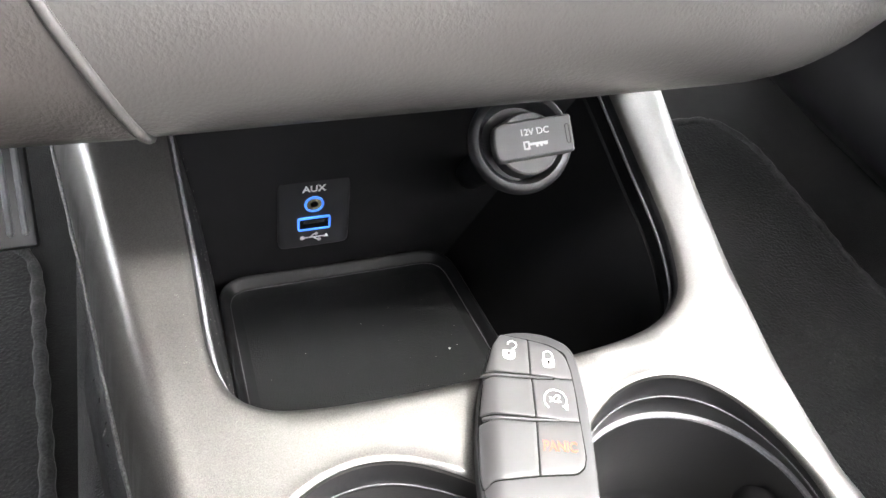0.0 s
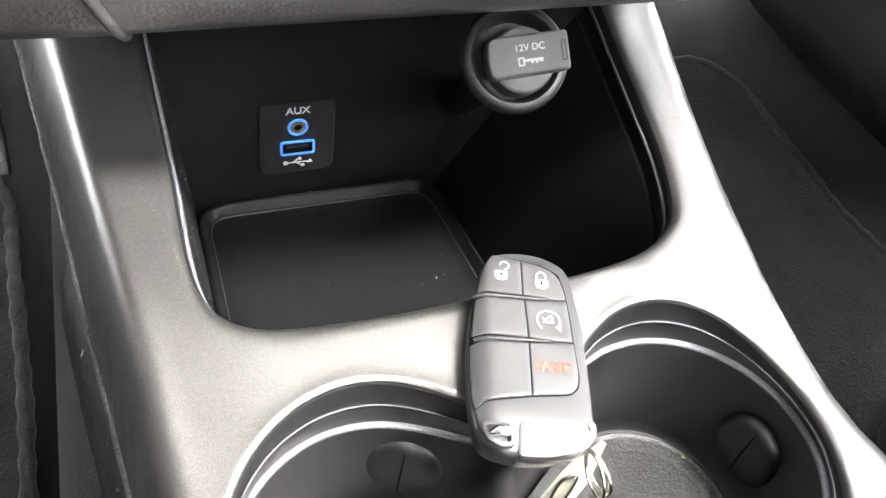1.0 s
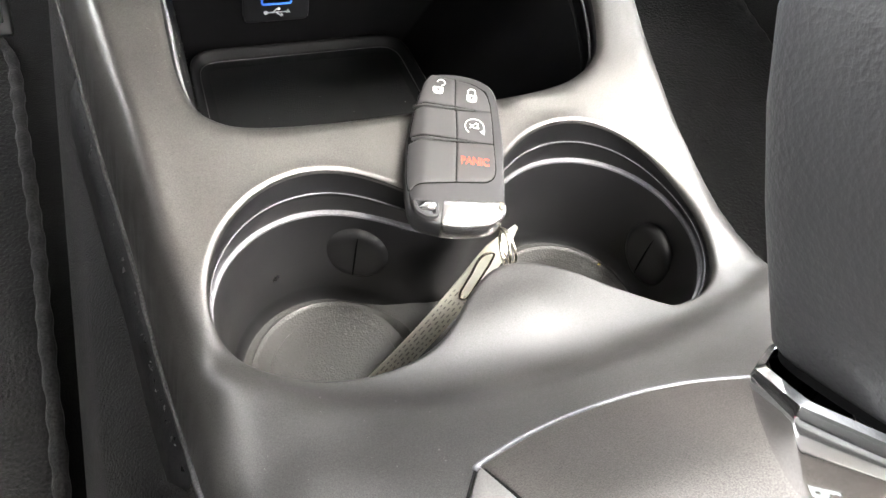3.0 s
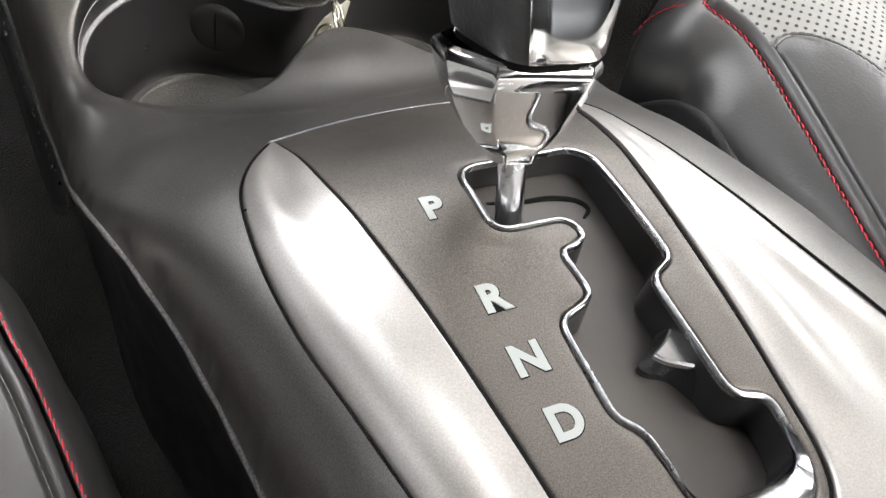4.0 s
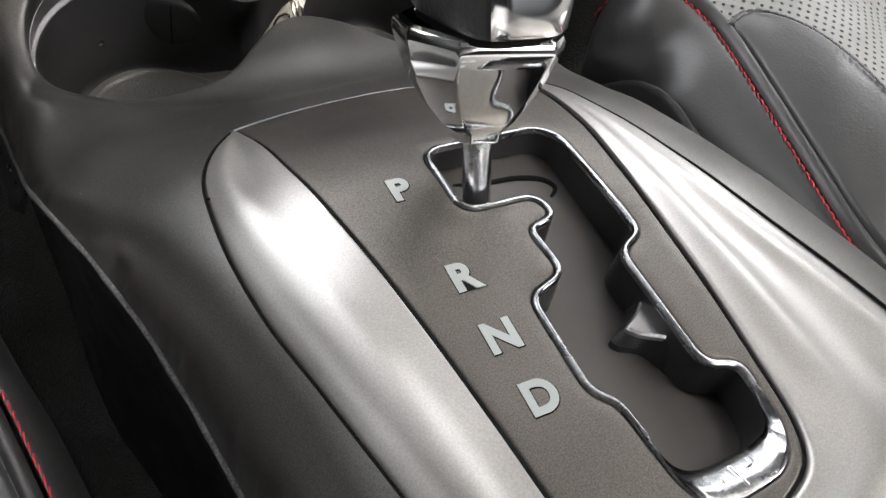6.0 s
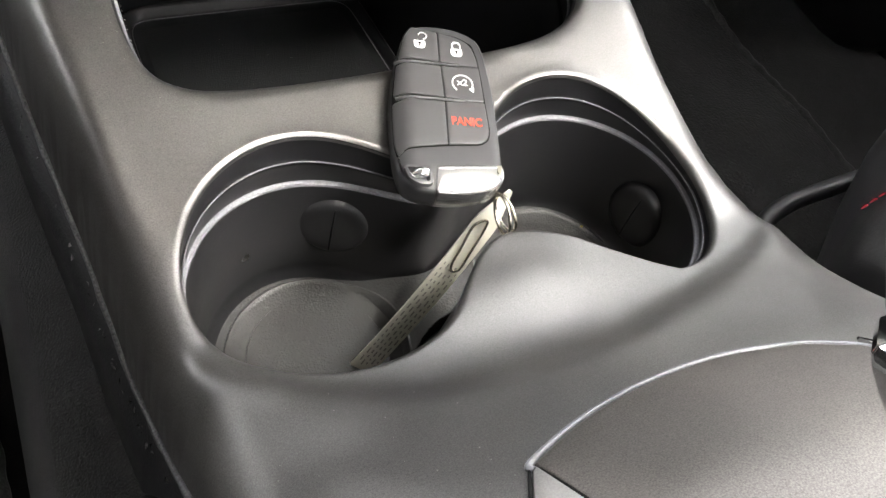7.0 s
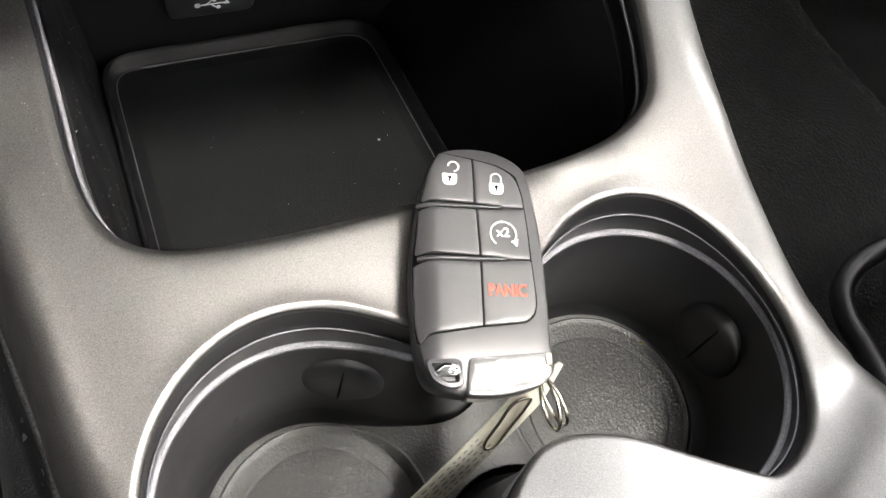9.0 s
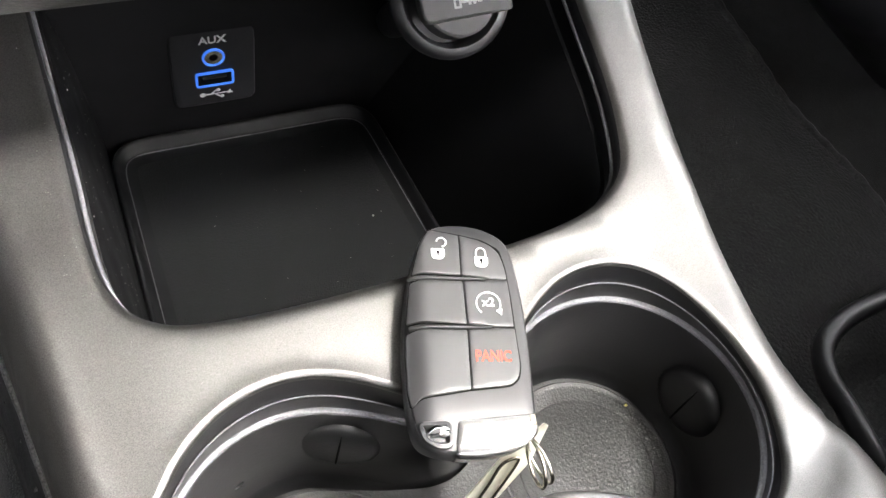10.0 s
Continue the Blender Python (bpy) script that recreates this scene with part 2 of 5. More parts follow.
def gap(poly, x, y):
    """Distance from points to the outline poly."""
    best = np.full(np.shape(x), 1e9)
    for i in range(len(poly)):
        a, b = np.array(poly[i - 1]), np.array(poly[i])
        d = b - a
        k = np.clip(((x - a[0]) * d[0] + (y - a[1]) * d[1]) / max(d @ d, 1e-18), 0, 1)
        best = np.minimum(best, np.hypot(x - a[0] - k * d[0], y - a[1] - k * d[1]))
    return best


def area(poly):
    P = np.array(poly)
    return 0.5 * np.sum(P[:, 0] * np.roll(P[:, 1], -1) - np.roll(P[:, 0], -1) * P[:, 1])


def offset(poly, d):
    """The outline moved outwards by d (inwards if negative)."""
    P = np.array(poly, float)
    t = np.roll(P, -1, 0) - np.roll(P, 1, 0)
    t /= np.maximum(np.linalg.norm(t, axis=1), 1e-12)[:, None]
    s = 1 if area(P) > 0 else -1
    return P + s * d * np.stack([t[:, 1], -t[:, 0]], 1)


def sheet(outline, holes, height, step, edge=0.0, drop=0.0):
    """A surface z = height(x, y) inside outline, less holes; edge, drop: how its rim rolls down."""
    from mathutils.geometry import delaunay_2d_cdt
    loops = [np.array(outline)] + [np.array(h) for h in holes]
    pts, edges, low = [], [], []
    for k, loop in enumerate(loops):
        start = len(pts)
        pts += [tuple(p) for p in loop]
        low += [1.0] * len(loop)
        edges += [(start + i, start + (i + 1) % len(loop)) for i in range(len(loop))]
        if edge:
            for w in (0.25, 0.6, 1.0):
                ring = offset(loop, -edge * w if k == 0 else edge * w)
                pts += [tuple(p) for p in ring]
                low += [1 - math.sqrt(1 - (1 - w) ** 2)] * len(ring) if w < 1 else [0.0] * len(ring)
    O = loops[0]
    x0, y0, x1, y1 = O[:, 0].min(), O[:, 1].min(), O[:, 0].max(), O[:, 1].max()
    gx, gy = np.meshgrid(np.arange(x0, x1, step), np.arange(y0, y1, step))
    gx, gy = gx.ravel().copy(), gy.ravel()
    gx += (np.round((gy - y0) / step) % 2) * step / 2
    ok = inside(O, gx, gy)
    for h in loops[1:]:
        ok &= ~inside(h, gx, gy)
    gx, gy = gx[ok], gy[ok]
    near = np.full(gx.shape, 1e9)
    for loop in loops:
        near = np.minimum(near, gap(loop, gx, gy))
    ok = near > edge + step * 0.45
    pts += list(zip(gx[ok], gy[ok]))
    low += [0.0] * int(ok.sum())
    v2, _, f2, ov, _, _ = delaunay_2d_cdt([Vector((p[0] * 1000, p[1] * 1000)) for p in pts], edges, [], 0, 1e-4)
    low2 = [max([low[i] for i in o] or [0.0]) for o in ov]
    X, Y = np.array([v.x for v in v2]) / 1000, np.array([v.y for v in v2]) / 1000
    Z = height(X, Y) - np.array(low2) * drop
    F = np.array([f for f in f2 if len(f) == 3])
    cx, cy = X[F].mean(1), Y[F].mean(1)
    ok = inside(O, cx, cy)
    for h in loops[1:]:
        ok &= ~inside(h, cx, cy)
    return list(zip(X, Y, Z)), [tuple(f) for f in F[ok]]


def join(*pieces):
    verts, faces = [], []
    for v, f in pieces:
        n = len(verts)
        verts += list(v)
        faces += [tuple(i + n for i in q) for q in f]
    return verts, faces


def basis(origin, right, up):
    r = Vector(right).normalized()
    u = Vector(up)
    u = (u - r * u.dot(r)).normalized()
    n = r.cross(u)
    return Matrix(((r.x, u.x, n.x, origin[0]), (r.y, u.y, n.y, origin[1]), (r.z, u.z, n.z, origin[2]), (0, 0, 0, 1)))


def lettering(name, text, size, mat, parent, matrix, depth=0.0002, bold=0.0, label=""):
    cu = bpy.data.curves.new(name, "FONT")
    cu.body, cu.size, cu.extrude, cu.offset = text, size, depth, bold
    cu.align_x, cu.align_y = "CENTER", "CENTER"
    tmp = bpy.data.objects.new(name, cu)
    scene.collection.objects.link(tmp)
    me = bpy.data.meshes.new_from_object(tmp.evaluated_get(bpy.context.evaluated_depsgraph_get()))
    bpy.data.objects.remove(tmp)
    return finish(name, me, mat, parent, label, 0, matrix)


def table(points, blur=0.006):
    """A smooth function of y through (y, value) pairs."""
    Y = np.arange(-0.6, 0.7, 0.001)
    a = np.array(sorted(points))
    V = np.interp(Y, a[:, 0], a[:, 1])
    k = np.exp(-0.5 * (np.arange(-30, 31) * 0.001 / blur) ** 2)
    V = np.convolve(np.pad(V, 30, mode="edge"), k / k.sum(), "valid")
    return lambda y: np.interp(y, Y, V)


# ---- centre console: the form of its top ----
CREST = table([(-0.5, 0.398), (-0.1, 0.3987), (-0.02, 0.3985), (0.01, 0.396), (0.035, 0.389), (0.06, 0.3745), (0.085, 0.361), (0.11, 0.352),
               (0.14, 0.3455), (0.17, 0.3485), (0.2, 0.3595), (0.225, 0.370), (0.3, 0.40), (0.42, 0.448), (0.5, 0.48)])
XI_L = table([(-0.4, 0.040), (-0.1, 0.042), (0.0, 0.046), (0.05, 0.055), (0.1, 0.085), (0.14, 0.107), (0.165, 0.1125), (0.19, 0.1150), (0.24, 0.1195), (0.31, 0.1280), (0.36, 0.1330), (0.45, 0.1400)])
X_L = table([(-0.4, 0.074), (-0.12, 0.076), (-0.058, 0.080), (-0.016, 0.088), (0.014, 0.095), (0.045, 0.105), (0.068, 0.113), (0.1, 0.119), (0.137, 0.1225),
             (0.172, 0.127), (0.216, 0.131), (0.268, 0.138), (0.326, 0.1445), (0.396, 0.154), (0.45, 0.16)])
Z_L = table([(-0.4, 0.325), (-0.058, 0.338), (-0.016, 0.346), (0.014, 0.3505), (0.045, 0.353), (0.068, 0.350), (0.1, 0.33), (0.137, 0.305),
             (0.172, 0.303), (0.216, 0.318), (0.268, 0.344), (0.326, 0.373), (0.396, 0.408), (0.45, 0.435)])
XI_R = table([(-0.4, 0.040), (0.0, 0.042), (0.05, 0.05), (0.1, 0.085), (0.14, 0.106), (0.165, 0.098), (0.2, 0.0925), (0.255, 0.096), (0.32, 0.105), (0.45, 0.115)])
X_R = table([(-0.4, 0.150), (-0.08, 0.141), (-0.05, 0.132), (-0.02, 0.122), (0.01, 0.113), (0.06, 0.107), (0.1, 0.112), (0.14, 0.1195), (0.165, 0.112),
             (0.188, 0.1075), (0.21, 0.105), (0.255, 0.109), (0.29, 0.1165), (0.322, 0.1245), (0.36, 0.134), (0.45, 0.150)])
Z_R = table([(-0.4, 0.345), (0.0, 0.352), (0.06, 0.345), (0.1, 0.330), (0.14, 0.321), (0.17, 0.332), (0.21, 0.355), (0.255, 0.376), (0.322, 0.402), (0.45, 0.455)])
DIP = table([(-0.4, 0.0), (0.055, 0.0), (0.11, 0.10), (0.19, 0.09), (0.235, 0.0), (0.5, 0.0)])


# rear rim of the cup basin: a crease in plan, behind which the skin falls away to the tongue
BASIN = table([(-0.14, 0.155), (-0.118, 0.138), (-0.095, 0.117), (-0.076, 0.100), (-0.056, 0.0915), (-0.034, 0.0875), (0.0, 0.0895), (0.048, 0.1025), (0.091, 0.119), (0.128, 0.143), (0.15, 0.16)], 0.004)


def basin(x, y):
    e = y - BASIN(x)
    u, v = np.clip(e / 0.013, 0, 1), np.clip((e - 0.013) / 0.036, 0, 1)
    return 0.0042 * (np.sin(u * math.pi / 2) - v * v * (3 - 2 * v))


def top(x, y, flat=0.0):
    """Height of the console's skin over the plan; flat squares its shoulders for the blades."""
    x, y = np.asarray(x, float), np.asarray(y, float)
    k = np.clip((y - 0.095) / 0.04, 0, 1)
    z = CREST(y) - DIP(y) * np.clip(x, 0, None) - basin(x, y) + 0.003 * k * k * (3 - 2 * k) * np.exp(-((x - 0.004) / 0.024) ** 2) * np.clip((0.19 - y) / 0.03, 0, 1)
    for side, xi, xo, zo in ((-1, XI_L, X_L, Z_L), (1, XI_R, X_R, Z_R)):
        a, b = xi(y), xo(y)
        u = np.clip((side * x - a) / (b - a), 0, 1)
        h = np.clip(z - zo(y), 0.002, None)
        p = np.interp(y, (-0.09, -0.02, 0.07, 0.13), (2.7, 2.25 + 0.5 * flat, 1.75 + 0.3 * flat, 1.75)) if side < 0 else np.interp(y, (-0.02, 0.05, 0.13), (2.15, 1.75, 1.75))
        f = 1 - np.power(np.clip(1 - u ** p, 0, 1), 1 / p)
        z = np.where(side * x > a, z - h * f, z)
    return z + 0.0013 * np.clip((y - 0.15) / 0.05, 0, 1) * np.exp(-((-x - XI_L(y) - 0.0035) / 0.0042) ** 2)


# cup wells: two circles run together
CUPS = ((-0.063, 0.160, 0.0458), (0.048, 0.167, 0.047))


def cup_gap(x, y, grow=0.0):
    d = [math.hypot(x - cx, y - cy) - r - grow for cx, cy, r in CUPS]
    k = 0.054
    h = max(k - abs(d[0] - d[1]), 0) / k
    both = min(d) - h * h * k * 0.25
    tongue = 0.033 + grow * -1 - math.hypot(x - 0.004, y - 0.1125)
    e = max(0.010 - abs(both - tongue), 0) / 0.010
    return max(both, tongue) + e * e * 0.0025


def cup_loop(grow=0.0):
    out = []
    for a in np.linspace(0, 2 * math.pi, 720, endpoint=False):
        lo, hi = 0.0, 0.14
        ca, sa = math.cos(a), math.sin(a)
        # walk out to the last crossing
        r = 0.004
        while r < 0.14 and cup_gap(-0.008 + r * ca, 0.1625 + r * sa, grow) < 0:
            r += 0.002
        lo, hi = r - 0.002, r
        for _ in range(20):
            mid = (lo + hi) / 2
            if cup_gap(-0.008 + mid * ca, 0.1625 + mid * sa, grow) < 0:
                lo = mid
            else:
                hi = mid
        out.append((-0.008 + lo * ca, 0.1625 + lo * sa))
    return even(out, 0.0026, count=240)


CUP_NECK = 0.0016  # how far the lip overhangs the wells
CUP_WELL = cup_loop()
CUP = cup_loop(-CUP_NECK)
BIN = even(spline([(-0.1065, 0.42), (-0.1045, 0.34), (-0.103, 0.29), (-0.1025, 0.255), (-0.0985, 0.239), (-0.0900, 0.2312), (-0.077, 0.2277), (-0.05, 0.2260), (-0.01, 0.2262),
                   (0.026, 0.2282), (0.048, 0.2306), (0.062, 0.2342), (0.0735, 0.2410), (0.0800, 0.252), (0.0865, 0.275), (0.0915, 0.31), (0.099, 0.36), (0.106, 0.42)], 8), 0.003)
GATE = even(rounded([(-0.0122, 0.0168), (0.0272, 0.0162), (0.0326, 0.0098), (0.0325, -0.0345), (0.0232, -0.0385), (0.0232, -0.0745), (0.0325, -0.0775), (0.0295, -0.1045), (-0.0015, -0.1065),
                     (-0.0045, -0.0765), (-0.0095, -0.0715), (-0.0095, -0.0425), (0.0030, -0.0385), (0.0015, -0.0225), (0.0115, -0.0205), (0.0095, -0.013), (-0.0125, -0.0125)],
                    [0.008, 0.007, 0.006, 0.0045, 0.004, 0.004, 0.005, 0.012, 0.012, 0.005, 0.004, 0.005, 0.004, 0.004, 0.004, 0.004, 0.007], 7), 0.0015)

console = thing("center_console", "dark grey satin console with cup holders, storage bin and gear selector", "console")
edge_l = [(-X_L(y), y) for y in np.arange(-0.34, 0.4301, 0.006)]
edge_r = [(X_R(y), y) for y in np.arange(0.43, -0.3401, -0.006)]
plan = np.array(edge_l + edge_r)[::-1]
CUP_R, BIN_R = 0.0026, 0.0045
shell = sheet(plan, [offset(CUP, CUP_R), offset(BIN, BIN_R), offset(GATE, 0.004)], top, 0.0038)


def lip(loop, r, wall, lean, a0=0.0, a1=90.0):
    """A rolled lip from the skin into an opening, between two angles, and the wall under it."""
    rings = []
    for a in np.linspace(radians(a0), radians(a1), 7):
        P = offset(loop, r * (1 - math.sin(a)))
        Q = offset(loop, r)
        rings.append([(p[0], p[1], z - r * (1 - math.cos(a))) for p, z in zip(P, top(Q[:, 0], Q[:, 1]))])
    Q = offset(loop, r)
    z = top(Q[:, 0], Q[:, 1])
    for d in wall:
        rings.append([(p[0], p[1] - lean * -d, zz - r - d) for p, zz in zip(loop, z)])
    return loft(rings)


def skirt(points, side):
    rings = [[(x, y, float(top(x, y))) for x, y in points]]
    for inset, dz in ((0.0006, 0.0015), (0.003, 0.003), (0.006, 0.004)):
        rings.append([(x - side * inset, y, float(top(x, y)) - dz) for x, y in points])
    return loft(rings, False)


link("shell", *join(shell, lip(CUP, CUP_R, (0.0005,), 0.2), lip(BIN, BIN_R, (), 0.2, 0, 48), skirt(edge_l, -1), skirt(edge_r, 1)),
     M_SHELL, console, "satin dark grey painted upper shell", smooth=60)

link("bin_lip", *lip(BIN, BIN_R, (0.003,), 0.2, 47, 90), M_BLACK, console, "black inner half of the bin rim", smooth=60)

# lower sides down to the carpet
for side, pts, lab in ((-1, edge_l, "black grained lower side panel"), (1, edge_r, "black grained lower side panel")):
    P = pts if side < 0 else pts[::-1]
    rings = []
    for k, (out, zz) in enumerate(((-0.005, None), (-0.004, 0.72), (0.004, 0.45), (0.018, 0.12))):
        rings.append([(x + side * out, y, float(top(x, y)) - 0.004 if zz is None else 0.06 + (float(top(x, y)) - 0.06) * zz) for x, y in P])
    link("side_panel", *loft(rings, False), M_BLACKSOFT, console, lab, smooth=50)

# trim strip along the driver's side
flap = []
for y in np.arange(0.118, 0.30, 0.006):
    w = min(1, (y - 0.112) / 0.03)
    x, z = -float(X_L(y)), float(Z_L(y))
    flap.append([(x + 0.004, y, z - 0.002), (x - 0.001, y, z - 0.001), (x - 0.006 * w, y, z - 0.010), (x - 0.009 * w, y, z - 0.024 * w - 0.004), (x - 0.004, y, z - 0.026 * w - 0.008)])
link("side_trim", *loft(flap, False), M_BLACKSOFT, console, "grained black trim strip with a ragged edge", smooth=70)


link("edge_bead", *tube([(x - 0.0004, y, float(top(x, y)) - 0.0012) for x, y in edge_l], [0.0012 + 0.0003 * math.sin(i * 1.7) * math.sin(i * 0.37) for i in range(len(edge_l))], 8), M_BEAD, console, "worn pale edge of the shell", smooth=70)
rnd = random.Random(12)
for mat_, n_, lab in ((M_BEAD, 26, "pale chips along the torn trim edge"), (M_TAR, 22, "dark tears along the trim edge")):
    pieces = []
    for k in range(n_):
        y = rnd.uniform(0.122, 0.205) if k < n_ * 0.7 else rnd.uniform(0.2, 0.29)
        x, z = -float(X_L(y)) - 0.0035, float(Z_L(y)) - 0.0052
        s = rnd.uniform(0.0004, 0.0010)
        c = Vector((x + rnd.uniform(-0.0008, 0.0008), y, z + rnd.uniform(-0.0008, 0.0012)))
        a, b, e = (Vector([rnd.uniform(-1, 1) for _ in range(3)]) * s for _ in range(3))
        a.y *= 2.2
        pieces.append(([c + a, c + b, c - a * 0.6 + e, c - b, c + e * 0.7 + Vector((0, 0, s))], [(0, 1, 4), (1, 2, 4), (2, 3, 4), (3, 0, 4)]))
    tagged(link("torn_edge", *join(*pieces), mat_, console, smooth=0), lab, kind="stuff")
# dust on the dark shell
pieces = []
for k in range(150):
    if k < 60:
        x, y = rnd.uniform(-0.112, -0.102), rnd.uniform(0.24, 0.36)
    elif k < 110:
        x, y = rnd.uniform(-0.105, -0.055), rnd.gauss(0.075, 0.03)
    else:
        x, y = rnd.uniform(-0.13, 0.09), rnd.uniform(0.04, 0.36)
    if inside(CUP, x, y) or inside(BIN, x, y) or inside(plan, x, y) == False:
        continue
    s = rnd.uniform(0.00010, 0.00032)
    c = Vector((x, y, float(top(x, y)) + 0.00004))
    a = Vector((rnd.uniform(-1, 1), rnd.uniform(-1, 1), 0.1)) * s
    b = Vector((-a.y, a.x, 0)) * rnd.uniform(0.3, 0.9)
    pieces.append(([c + a, c + b, c - a, c - b, c + Vector((0, 0, s * 0.7))], [(0, 1, 4), (1, 2, 4), (2, 3, 4), (3, 0, 4)]))
for k in range(110):
    y, f = rnd.uniform(0.25, 0.37), rnd.uniform(0.05, 0.75)
    c = Vector((-0.1012 + 0.0095 * f, y, (float(top(-0.107, y)) - 0.006) * (1 - f) + 0.30 * f))
    s = rnd.uniform(0.00015, 0.00042)
    a, b = Vector((0.1, rnd.uniform(-1, 1), rnd.uniform(-1, 1))) * s, Vector((0.1, rnd.uniform(-1, 1), rnd.uniform(-1, 1))) * s
    pieces.append(([c + a, c + b, c - a, c - b, c + Vector((s * 0.7, 0, 0))], [(0, 1, 4), (1, 2, 4), (2, 3, 4), (3, 0, 4)]))
for k in range(46):
    x, y = rnd.uniform(-0.080, 0.026), rnd.uniform(0.25, 0.385)
    c = Vector((x, y, 0.225 + 0.2 * y + 0.00125))
    s = rnd.uniform(0.00012, 0.00030)
    a = Vector((rnd.uniform(-1, 1), rnd.uniform(-1, 1), 0)) * s
    b = Vector((-a.y, a.x, 0)) * rnd.uniform(0.3, 0.8)
    pieces.append(([c + a, c + b, c - a, c - b, c + Vector((0, 0, s * 0.7))], [(0, 1, 4), (1, 2, 4), (2, 3, 4), (3, 0, 4)]))
tagged(link("dust", *join(*pieces), M_CRUMB, None, smooth=0), "fine pale dust specks on the console shell and tray", "dust", kind="stuff")

# cup well liner, with the wells upright to the tray
def cup_ring(grow, level):
    """Liner outline at a level below the ledge (level 0)."""
    out = []
    for x, y in offset(CUP_WELL, grow):
        yy = y + 0.004 + 0.2 * level
        out.append((x, yy, 0.3285 + 0.2 * (yy - 0.167) - level))
    return out


rim_z = top(offset(CUP, CUP_R)[:, 0], offset(CUP, CUP_R)[:, 1]) - CUP_R


def between(grow, f):
    """A line between the rolled lip (0) and the ledge (1)."""
    low = cup_ring(grow, -0.0008)
    return [(x + (p[0] - x) * f, y + (p[1] - y) * f, z + (p[2] - z) * f) for (x, y), z, p in zip(offset(CUP, 0.0002), rim_z, low)]


lin = [between(0, -0.05), between(0, 0.0), between(-0.0004, 0.45), between(-0.0012, 0.50), between(-0.0018, 0.53), between(-0.0014, 0.60), between(-0.0006, 1.0)]
link("cup_collar", *loft(lin), M_LINER, console, "glossy black collar inside the cup wells", smooth=50)
# bead and ledge draw the bright edge lines as pale parts
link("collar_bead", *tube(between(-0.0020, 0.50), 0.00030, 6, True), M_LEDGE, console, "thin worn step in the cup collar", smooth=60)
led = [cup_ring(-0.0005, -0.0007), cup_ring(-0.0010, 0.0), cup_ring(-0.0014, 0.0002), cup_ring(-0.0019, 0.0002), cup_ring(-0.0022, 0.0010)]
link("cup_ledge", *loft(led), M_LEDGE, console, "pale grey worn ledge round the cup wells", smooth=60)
wall = [cup_ring(-0.0022, 0.001), cup_ring(-0.003, 0.010), cup_ring(-0.0048, 0.030), cup_ring(-0.006, 0.046), cup_ring(-0.0072, 0.0505), cup_ring(-0.0095, 0.0525)]
link("cup_wall", *loft(wall), M_LINER, console, "black moulded cup well wall", smooth=50)


def cup_floor_z(x, y):
    return 0.3285 + 0.2 * (y - 0.167) - 0.0525


FLOORS = ((-0.0605, 0.1735, 0.0360), (0.0490, 0.1815, 0.0360))
circ = lambda cx, cy, r, n=64: [(cx + r * math.cos(a), cy + r * math.sin(a)) for a in np.linspace(0, 2 * math.pi, n, endpoint=False)]
floor_plan = np.array([p[:2] for p in cup_ring(-0.009, 0.0525)])
web_z = lambda x, y: cup_floor_z(x, y) + 0.009 * np.exp(-((np.asarray(x) + 0.006) / 0.024) ** 4)
link("cup_floor", *sheet(floor_plan, [circ(*f) for f in FLOORS], web_z, 0.005), M_CUP, console, "black web between the cup wells", smooth=40)
for cx, cy, r in FLOORS:
    rings = []
    for rr, k, dz in ((r, 1.0, 0.0), (r - 0.0008, 1.0, 0.0006), (r - 0.0018, 0.9, 0.0002), (r - 0.0024, 0.5, 0.0), (r - 0.003, 0.15, 0.0), (r - 0.0045, 0.0, 0.0), (r - 0.0085, 0.0, 0.0)):
        rings.append([(x, y, cup_floor_z(x, y) + dz + k * float(web_z(x, y) - cup_floor_z(x, y))) for x, y in circ(cx, cy, rr)])
    link("cup_base", *loft(rings), M_CUP, console, smooth=40)
    rings = [[(x, y, cup_floor_z(x, y) + dz) for x, y in circ(cx, cy, rr)] for rr, dz in ((r - 0.0083, -0.0002), (r - 0.0088, 0.0006), (r - 0.0098, 0.0008))]
    link("cup_pad", *loft(rings, True, False, True), M_CUP, console, "leather-grained black rubber pad", smooth=40)

# sprung cup grips in the walls
for cx, cy, cz, nx, ny, slant in ((-0.0438, 0.2065, 0.3130, -0.25, -0.65, 0.02), (0.0885, 0.1810, 0.3030, -0.75, -0.25, 0.0)):
    n = Vector((nx, ny, 0.62)).normalized()
    up = Vector((0, -0.2, 1))
    right = up.cross(n)
    m = basis((cx, cy, cz), right, up)
    rings = []
    for r, z in ((0.0150, -0.0120), (0.0149, -0.0010), (0.0145, 0.0006), (0.0134, 0.0018), (0.0115, 0.0026), (0.0085, 0.0031), (0.0045, 0.0033), (0.0010, 0.0033)):
        rings.append([(r * math.cos(b), r * 1.06 * math.sin(b), z) for b in np.linspace(0, 2 * math.pi, 36, endpoint=False)])
    grip = link("cup_grip", *loft(rings, True, False, True), M_GRIPCAP, console, "bulging black rubber cup grip with a slit", smooth=60, matrix=m)
    slit = []
    for k in np.linspace(-0.0128, 0.0128, 15):
        z = float(np.interp(abs(k), (0.0, 0.0048, 0.0090, 0.0122, 0.0142), (0.0033, 0.0033, 0.0031, 0.0026, 0.0018)))
        slit.append((0.0, k, z - 0.0001))
    link("slit", *tube(slit, [0.00012 + 0.00034 * math.sin(math.pi * (i + 0.5) / 15) ** 0.5 for i in range(15)], 8), M_TAR, grip, matrix=Matrix.Rotation(-slant, 4, "Z"))


